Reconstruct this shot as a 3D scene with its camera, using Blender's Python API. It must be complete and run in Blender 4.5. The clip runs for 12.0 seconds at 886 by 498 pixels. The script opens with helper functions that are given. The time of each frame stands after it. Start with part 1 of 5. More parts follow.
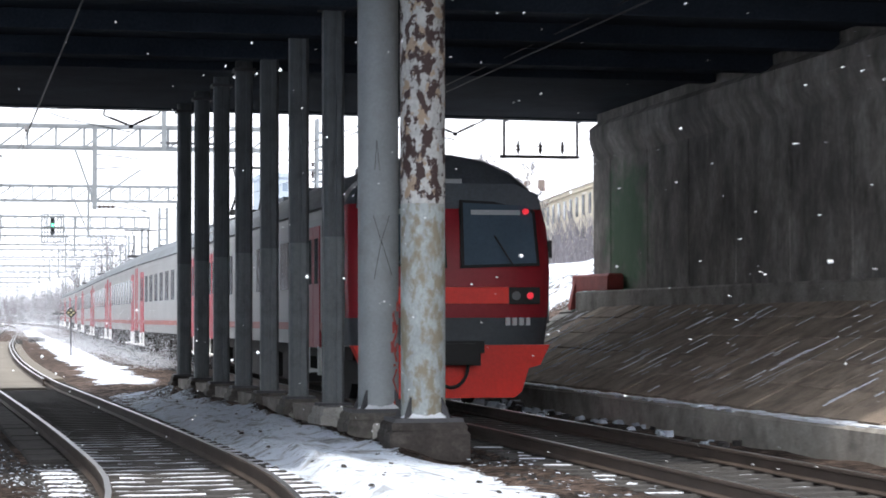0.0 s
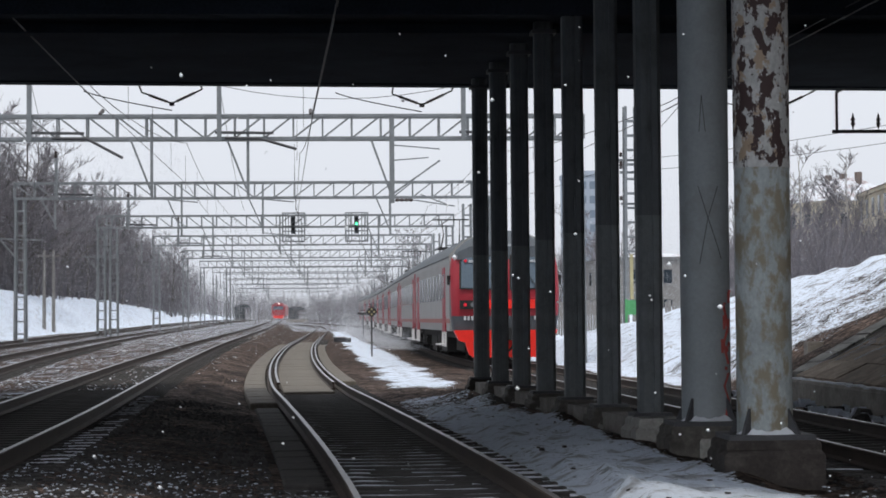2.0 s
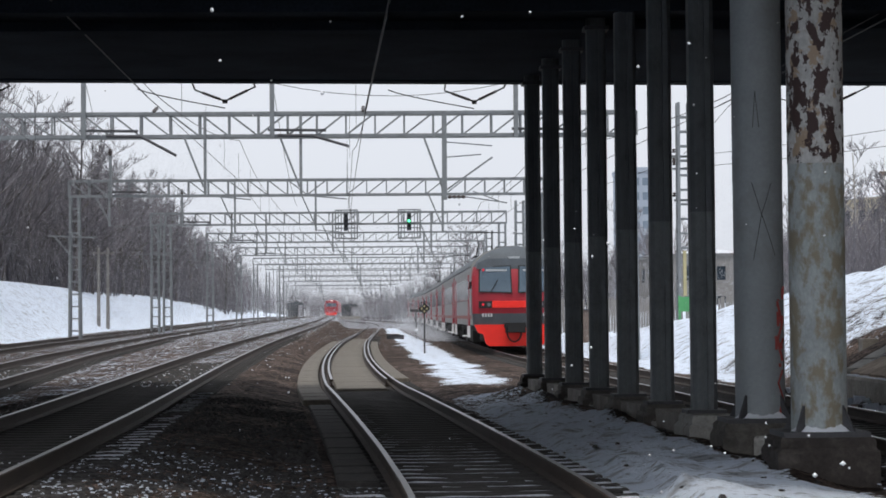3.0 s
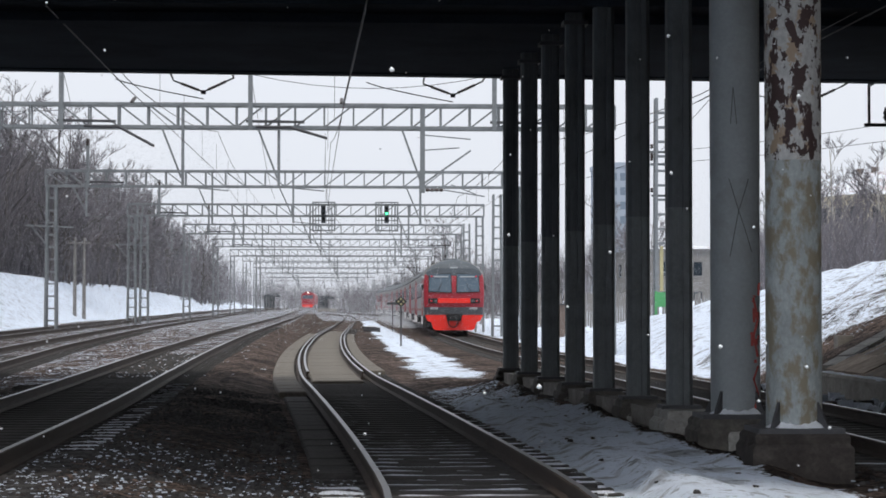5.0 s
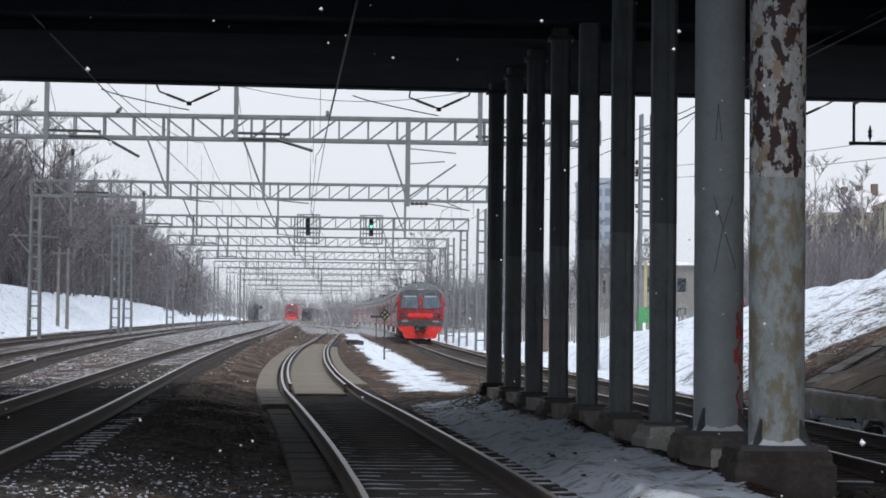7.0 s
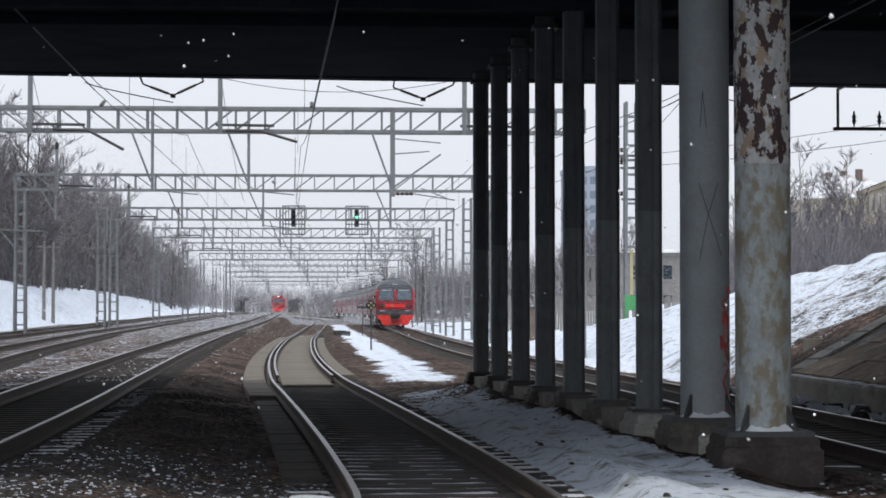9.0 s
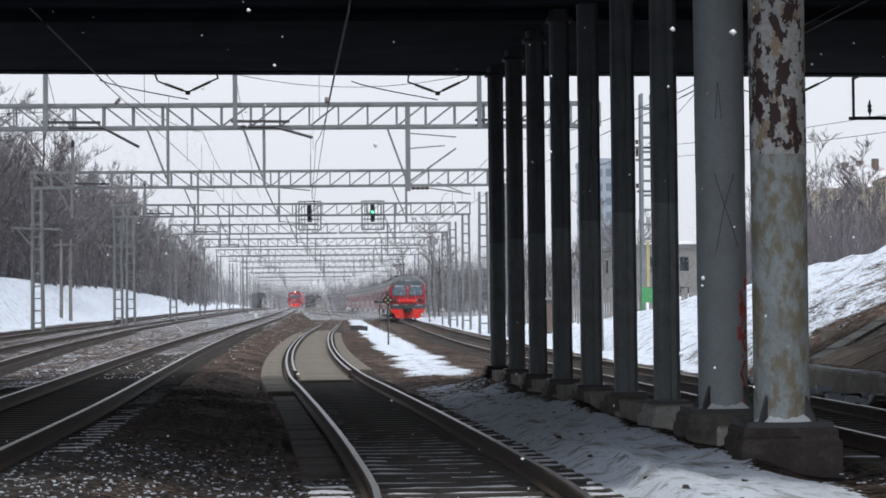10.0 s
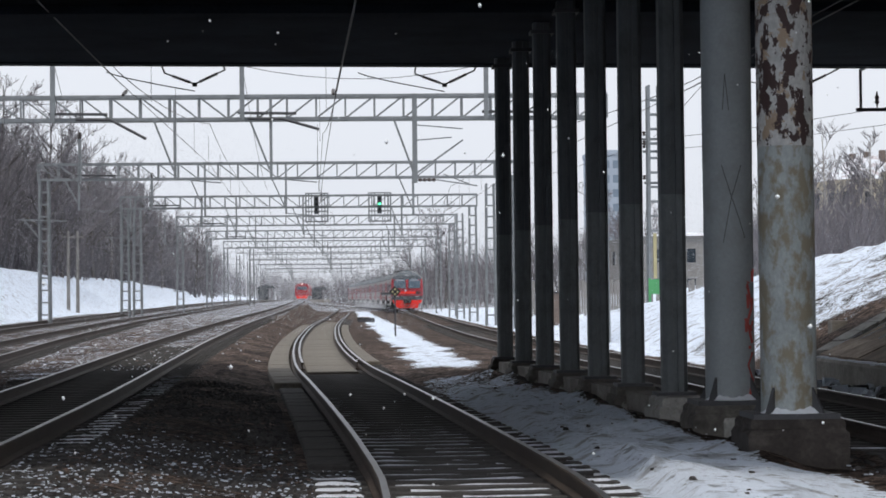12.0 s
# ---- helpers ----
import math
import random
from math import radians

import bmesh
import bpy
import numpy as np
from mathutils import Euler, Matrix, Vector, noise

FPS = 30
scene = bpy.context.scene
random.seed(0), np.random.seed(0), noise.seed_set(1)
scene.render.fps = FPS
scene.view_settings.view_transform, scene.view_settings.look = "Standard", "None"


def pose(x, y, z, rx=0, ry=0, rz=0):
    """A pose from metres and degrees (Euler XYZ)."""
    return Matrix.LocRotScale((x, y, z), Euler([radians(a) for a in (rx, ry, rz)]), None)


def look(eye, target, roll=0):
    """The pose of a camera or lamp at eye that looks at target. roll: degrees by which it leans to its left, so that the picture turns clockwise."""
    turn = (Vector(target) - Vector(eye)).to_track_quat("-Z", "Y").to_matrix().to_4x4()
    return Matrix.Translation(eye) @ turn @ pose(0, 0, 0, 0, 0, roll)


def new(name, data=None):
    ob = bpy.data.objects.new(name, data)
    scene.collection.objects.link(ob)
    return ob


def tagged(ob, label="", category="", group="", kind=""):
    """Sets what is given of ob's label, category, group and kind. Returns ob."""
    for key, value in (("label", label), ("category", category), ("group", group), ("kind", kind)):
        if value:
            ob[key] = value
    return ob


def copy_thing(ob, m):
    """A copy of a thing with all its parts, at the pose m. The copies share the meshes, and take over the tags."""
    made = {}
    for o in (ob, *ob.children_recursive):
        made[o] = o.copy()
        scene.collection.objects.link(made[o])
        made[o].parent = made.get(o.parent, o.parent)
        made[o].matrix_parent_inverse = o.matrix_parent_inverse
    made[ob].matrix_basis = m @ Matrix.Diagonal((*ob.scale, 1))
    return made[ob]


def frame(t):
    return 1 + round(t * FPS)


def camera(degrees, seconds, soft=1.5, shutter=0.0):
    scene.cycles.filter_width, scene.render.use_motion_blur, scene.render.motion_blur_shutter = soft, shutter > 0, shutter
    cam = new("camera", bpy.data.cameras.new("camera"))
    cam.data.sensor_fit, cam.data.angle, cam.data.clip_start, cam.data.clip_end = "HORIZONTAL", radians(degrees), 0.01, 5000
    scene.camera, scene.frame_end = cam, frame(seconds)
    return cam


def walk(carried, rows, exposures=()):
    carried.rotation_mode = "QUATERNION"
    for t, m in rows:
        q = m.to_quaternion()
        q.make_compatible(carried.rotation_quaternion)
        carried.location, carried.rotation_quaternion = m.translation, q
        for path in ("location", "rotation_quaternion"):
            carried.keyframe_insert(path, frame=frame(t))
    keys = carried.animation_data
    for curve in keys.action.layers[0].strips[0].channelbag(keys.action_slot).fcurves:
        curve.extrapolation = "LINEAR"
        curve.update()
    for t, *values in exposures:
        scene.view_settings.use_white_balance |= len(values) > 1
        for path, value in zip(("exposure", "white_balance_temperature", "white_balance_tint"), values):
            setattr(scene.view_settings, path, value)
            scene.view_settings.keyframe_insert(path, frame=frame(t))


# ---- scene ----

EYE = (0.0, 0.0, 1.63)
cam = camera(24.57, 12.0, soft=1.7, shutter=0.1)
ROWS = [
    (0.0, -12.201, 1.905, 0.135), (0.1, -11.75, 1.8, 0.0), (0.2, -11.1, 1.72, -0.1), (0.3, -10.4, 1.68, -0.15),
    (0.5, -9.004, 1.667, -0.188), (1.0, -5.989, 2.143, 0.321), (1.5, -4.499, 2.165, 0.351), (2.0, -3.532, 1.94, 0.465),
    (2.5, -2.292, 1.91, 0.5), (3.0, -2.049, 1.863, 0.493), (5.0, -2.707, 1.67, -0.044), (5.5, -2.605, 2.01, -0.277),
    (6.0, -2.885, 2.096, -0.397), (6.5, -3.048, 2.188, -0.399), (7.0, -3.167, 2.061, -0.616), (9.0, -3.546, 1.774, 0.012),
    (9.5, -3.443, 1.739, 0.18), (10.0, -3.07, 1.608, 0.602), (10.5, -2.35, 1.524, 1.14), (11.0, -2.622, 1.654, 0.828),
    (11.5, -2.698, 1.417, 0.766), (12.0, -2.875, 1.377, 0.617),
]
BACK = {0.0: (-0.639, -4.573, 0.069), 0.1: (-0.35, -2.2, 0.03), 0.2: (-0.1, -0.7, 0.01)}
EXPOSURE = [(0.0, 1.48), (0.5, 0.76), (1.0, 0.38), (1.5, 0.16), (2.5, 0.12), (5.0, 0.19), (12.0, 0.18)]


def camera_pose(t, yaw, pitch, roll):
    bx, by, bz = BACK.get(t, (0.0, 0.0, 0.0))
    return pose(EYE[0] + bx, EYE[1] + by, EYE[2] + bz, 90 + pitch, roll, yaw)


walk(cam, [(t, camera_pose(t, a, b, c)) for t, a, b, c in ROWS], EXPOSURE)

# ---- light ----
world = bpy.data.worlds.new("overcast")
scene.world = world
world.use_nodes = True
wn, wl = world.node_tree.nodes, world.node_tree.links
sky = wn.new("ShaderNodeTexSky")
sky.sky_type, sky.sun_disc = "NISHITA", False
sky.sun_elevation, sky.sun_rotation = radians(66), radians(193)
sky.dust_density, sky.air_density = 3.0, 1.0
grey = wn.new("ShaderNodeHueSaturation")
grey.inputs["Saturation"].default_value = 0.15
wl.new(sky.outputs[0], grey.inputs["Color"])
veil = wn.new("ShaderNodeMixRGB")
veil.inputs[0].default_value = 0.75
veil.inputs[2].default_value = (8.3, 8.7, 9.55, 1)
wl.new(grey.outputs[0], veil.inputs[1])
wl.new(veil.outputs[0], wn["Background"].inputs["Color"])
wn["Background"].inputs["Strength"].default_value = 0.1
sun = new("sun", bpy.data.lights.new("sun", "SUN"))
sun.data.energy, sun.data.angle, sun.data.color = 1.3, radians(6), (1.0, 0.95, 0.88)
sun.matrix_world = look((-4, -17, 40), (0, 0, 0))


# ---- materials ----
def material(name, colour, rough=0.7, vary=0.25, size=1.0, bump=0.2, grain=40.0, metal=0.0, second=None, amount=0.5, edge=0.08, stretch=(1, 1, 1), island=0.0, glow=0.0, shine=0.5):
    """A weathered surface: base colour, stains at one scale, grain at another, and a second colour in ragged patches."""
    m = bpy.data.materials.new(name)
    m.use_nodes = True
    n, l = m.node_tree.nodes, m.node_tree.links
    b = n["Principled BSDF"]
    b.inputs["Roughness"].default_value, b.inputs["Metallic"].default_value = rough, metal
    b.inputs["Specular IOR Level"].default_value = shine
    tc = n.new("ShaderNodeTexCoord")
    mp = n.new("ShaderNodeMapping")
    mp.inputs["Scale"].default_value = stretch
    l.new(tc.outputs["Object"], mp.inputs["Vector"])

    def clouds(scale, detail):
        t = n.new("ShaderNodeTexNoise")
        t.inputs["Scale"].default_value, t.inputs["Detail"].default_value = scale, detail
        t.inputs["Roughness"].default_value = 0.65
        l.new(mp.outputs[0], t.inputs["Vector"])
        return t

    def ramp(src, a, z, lo, hi):
        r = n.new("ShaderNodeMapRange")
        for i, v in zip((1, 2, 3, 4), (a, z, lo, hi)):
            r.inputs[i].default_value = v
        l.new(src, r.inputs[0])
        return r.outputs[0]

    def mix(kind, fac, a, c):
        x = n.new("ShaderNodeMixRGB")
        x.blend_type = kind
        for sock, v in zip(x.inputs, (fac, a, c)):
            if isinstance(v, (int, float)):
                sock.default_value = v
            elif isinstance(v, tuple):
                sock.default_value = (*v, 1)
            else:
                l.new(v, sock)
        return x.outputs[0]

    big, fine = clouds(size, 5), clouds(grain, 6)
    colour_now = mix("MULTIPLY", 1.0, colour, ramp(big.outputs[0], 0.3, 0.7, 1 - vary, 1 + vary))
    colour_now = mix("MULTIPLY", 1.0, colour_now, ramp(fine.outputs[0], 0.3, 0.7, 1 - vary * 0.8, 1 + vary * 0.8))
    if island:
        g = n.new("ShaderNodeNewGeometry")
        o = n.new("ShaderNodeObjectInfo")
        add = n.new("ShaderNodeMath")
        add.operation = "ADD"
        l.new(g.outputs["Random Per Island"], add.inputs[0])
        l.new(o.outputs["Random"], add.inputs[1])
        colour_now = mix("MULTIPLY", 1.0, colour_now, ramp(add.outputs[0], 0, 2, 1 - island, 1 + island))
    if second:
        patch = clouds(size * 2.3, 8)
        colour_now = mix("MIX", ramp(patch.outputs[0], 1 - amount - edge, 1 - amount + edge, 0, 1), colour_now, second)
    l.new(colour_now, b.inputs["Base Color"])
    if bump:
        bp = n.new("ShaderNodeBump")
        bp.inputs["Strength"].default_value, bp.inputs["Distance"].default_value = bump, 0.02
        l.new(fine.outputs[0], bp.inputs["Height"])
        l.new(bp.outputs[0], b.inputs["Normal"])
    if glow:
        b.inputs["Emission Color"].default_value, b.inputs["Emission Strength"].default_value = (*colour, 1), glow
    return m


def ground_material():
    """Ballast with snow lying on it: the mesh says how much lies where, noise breaks the edge."""
    m = material("yard", (0.068, 0.05, 0.042), 0.95, 0.6, 0.35, 1.0, 14, shine=0.15)
    n, l = m.node_tree.nodes, m.node_tree.links
    b = n["Principled BSDF"]
    stones = b.inputs["Base Color"].links[0].from_socket
    at = n.new("ShaderNodeAttribute")
    at.attribute_name = "snow"
    tc = n.new("ShaderNodeTexCoord")
    for scale, low, high in ((17.0, 0.2, 1.95), (4.5, 0.5, 1.6), (1.2, 0.75, 1.25)):
        cells = n.new("ShaderNodeTexVoronoi")
        cells.inputs["Scale"].default_value = scale
        l.new(tc.outputs["Object"], cells.inputs["Vector"])
        split = n.new("ShaderNodeSeparateColor")
        l.new(cells.outputs["Color"], split.inputs[0])
        tonal = n.new("ShaderNodeMapRange")
        tonal.inputs[3].default_value, tonal.inputs[4].default_value = low, high
        l.new(split.outputs[0], tonal.inputs[0])
        times = n.new("ShaderNodeMixRGB")
        times.blend_type, times.inputs[0].default_value = "MULTIPLY", 1.0
        l.new(stones, times.inputs[1])
        l.new(tonal.outputs[0], times.inputs[2])
        stones = times.outputs[0]
    crust = n.new("ShaderNodeTexNoise")
    crust.inputs["Scale"].default_value, crust.inputs["Detail"].default_value = 3.2, 8
    crust.inputs["Roughness"].default_value = 0.7
    l.new(tc.outputs["Object"], crust.inputs["Vector"])
    rough = n.new("ShaderNodeBump")
    rough.inputs["Strength"].default_value, rough.inputs["Distance"].default_value = 0.9, 0.14
    l.new(crust.outputs[0], rough.inputs["Height"])
    old = b.inputs["Normal"].links[0].from_node
    l.new(rough.outputs[0], old.inputs["Normal"])
    total = at.outputs["Fac"]
    for scale, gain in ((1.1, 0.5), (7.0, 0.5), (18.0, 0.75)):
        t = n.new("ShaderNodeTexNoise")
        t.inputs["Scale"].default_value, t.inputs["Detail"].default_value = scale, 3
        l.new(tc.outputs["Object"], t.inputs["Vector"])
        sub = n.new("ShaderNodeMath")
        sub.operation = "MULTIPLY_ADD"
        l.new(t.outputs[0], sub.inputs[0])
        sub.inputs[1].default_value = gain
        l.new(total, sub.inputs[2])
        total = sub.outputs[0]
    r = n.new("ShaderNodeMapRange")
    for i, v in zip((1, 2, 3, 4), (1.34, 1.42, 0, 1)):
        r.inputs[i].default_value = v
    l.new(total, r.inputs[0])
    dirt = n.new("ShaderNodeTexNoise")
    dirt.inputs["Scale"].default_value, dirt.inputs["Detail"].default_value = 2.2, 8
    l.new(tc.outputs["Object"], dirt.inputs["Vector"])
    tone = n.new("ShaderNodeValToRGB")
    tone.color_ramp.elements[0].position, tone.color_ramp.elements[0].color = 0.34, (0.42, 0.45, 0.5, 1)
    # clean snow, with the blue of the skylight put into its colour
    tone.color_ramp.elements[1].position, tone.color_ramp.elements[1].color = 0.45, (0.8, 0.88, 1.0, 1)
    l.new(dirt.outputs[0], tone.inputs[0])
    # cinders and trodden furrows in the crust
    furrow = n.new("ShaderNodeTexNoise")
    furrow.inputs["Scale"].default_value, furrow.inputs["Detail"].default_value = 5.5, 7
    furrow.inputs["Roughness"].default_value, furrow.inputs["Distortion"].default_value = 0.68, 0.7
    drawn = n.new("ShaderNodeMapping")
    drawn.inputs["Rotation"].default_value, drawn.inputs["Scale"].default_value = (0, 0, radians(38)), (1.1, 2.0, 1.0)
    l.new(tc.outputs["Object"], drawn.inputs["Vector"])
    l.new(drawn.outputs[0], furrow.inputs["Vector"])
    cinder = n.new("ShaderNodeMapRange")
    for i, v in zip((1, 2, 3, 4), (0.37, 0.45, 0.42, 1)):
        cinder.inputs[i].default_value = v
    l.new(furrow.outputs[0], cinder.inputs[0])
    soiled = n.new("ShaderNodeMixRGB")
    soiled.blend_type, soiled.inputs[0].default_value = "MULTIPLY", 1.0
    l.new(tone.outputs[0], soiled.inputs[1])
    l.new(cinder.outputs[0], soiled.inputs[2])
    mix = n.new("ShaderNodeMixRGB")
    l.new(r.outputs[0], mix.inputs[0])
    l.new(stones, mix.inputs[1])
    l.new(soiled.outputs[0], mix.inputs[2])
    l.new(mix.outputs[0], b.inputs["Base Color"])
    return m


def flaking_paint():
    """Old grey paint lifting off tan primer, with dark rust where both are gone."""
    m = material("column_rust", (0.43, 0.43, 0.42), 0.7, 0.25, 3.0, 0.35, 28, second=(0.32, 0.24, 0.17), amount=0.44, edge=0.02, stretch=(1, 1, 0.7))
    n, l = m.node_tree.nodes, m.node_tree.links
    b = n["Principled BSDF"]
    under = b.inputs["Base Color"].links[0].from_socket
    tc = n.new("ShaderNodeTexCoord")
    mp = n.new("ShaderNodeMapping")
    mp.inputs["Location"].default_value, mp.inputs["Scale"].default_value = (3.1, 1.7, 0.4), (1, 1, 0.65)
    l.new(tc.outputs["Object"], mp.inputs["Vector"])
    t = n.new("ShaderNodeTexNoise")
    t.inputs["Scale"].default_value, t.inputs["Detail"].default_value, t.inputs["Roughness"].default_value = 8.5, 9, 0.62
    l.new(mp.outputs[0], t.inputs["Vector"])
    r = n.new("ShaderNodeMapRange")
    for i, v in zip((1, 2, 3, 4), (0.505, 0.52, 0, 1)):
        r.inputs[i].default_value = v
    l.new(t.outputs[0], r.inputs[0])
    mix = n.new("ShaderNodeMixRGB")
    mix.inputs[2].default_value = (0.045, 0.024, 0.022, 1)
    l.new(r.outputs[0], mix.inputs[0])
    l.new(under, mix.inputs[1])
    l.new(mix.outputs[0], b.inputs["Base Color"])
    return m


def sooty_wall():
    """Sooty concrete with a patch of green algae near its free end."""
    m = material("soot", (0.33, 0.305, 0.275), 0.9, 0.4, 0.8, 0.6, 12, second=(0.1, 0.094, 0.086), amount=0.5, edge=0.2, stretch=(1, 1, 0.5))
    n, l = m.node_tree.nodes, m.node_tree.links
    b = n["Principled BSDF"]
    under = b.inputs["Base Color"].links[0].from_socket
    tc = n.new("ShaderNodeTexCoord")
    gap = n.new("ShaderNodeVectorMath")
    gap.operation = "DISTANCE"
    gap.inputs[1].default_value = (12.9, 38.7, 3.55)
    l.new(tc.outputs["Object"], gap.inputs[0])
    t = n.new("ShaderNodeTexNoise")
    t.inputs["Scale"].default_value, t.inputs["Detail"].default_value = 2.4, 7
    l.new(tc.outputs["Object"], t.inputs["Vector"])
    add = n.new("ShaderNodeMath")
    add.operation = "MULTIPLY_ADD"
    add.inputs[1].default_value = -2.4
    l.new(t.outputs[0], add.inputs[0])
    l.new(gap.outputs["Value"], add.inputs[2])
    r = n.new("ShaderNodeMapRange")
    for i, v in zip((1, 2, 3, 4), (-0.3, 0.75, 0.85, 0)):
        r.inputs[i].default_value = v
    l.new(add.outputs[0], r.inputs[0])
    mix = n.new("ShaderNodeMixRGB")
    mix.inputs[2].default_value = (0.09, 0.19, 0.1, 1)
    l.new(r.outputs[0], mix.inputs[0])
    l.new(under, mix.inputs[1])
    l.new(mix.outputs[0], b.inputs["Base Color"])
    return m


def powder_and_haze():
    """Loose flakes half passing the light: blown powder snow, and stand-ins for distance haze."""
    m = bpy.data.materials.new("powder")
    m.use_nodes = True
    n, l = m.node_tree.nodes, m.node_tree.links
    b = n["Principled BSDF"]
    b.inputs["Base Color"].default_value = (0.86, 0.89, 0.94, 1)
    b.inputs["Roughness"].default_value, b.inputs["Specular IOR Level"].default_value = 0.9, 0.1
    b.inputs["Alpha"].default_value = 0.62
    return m


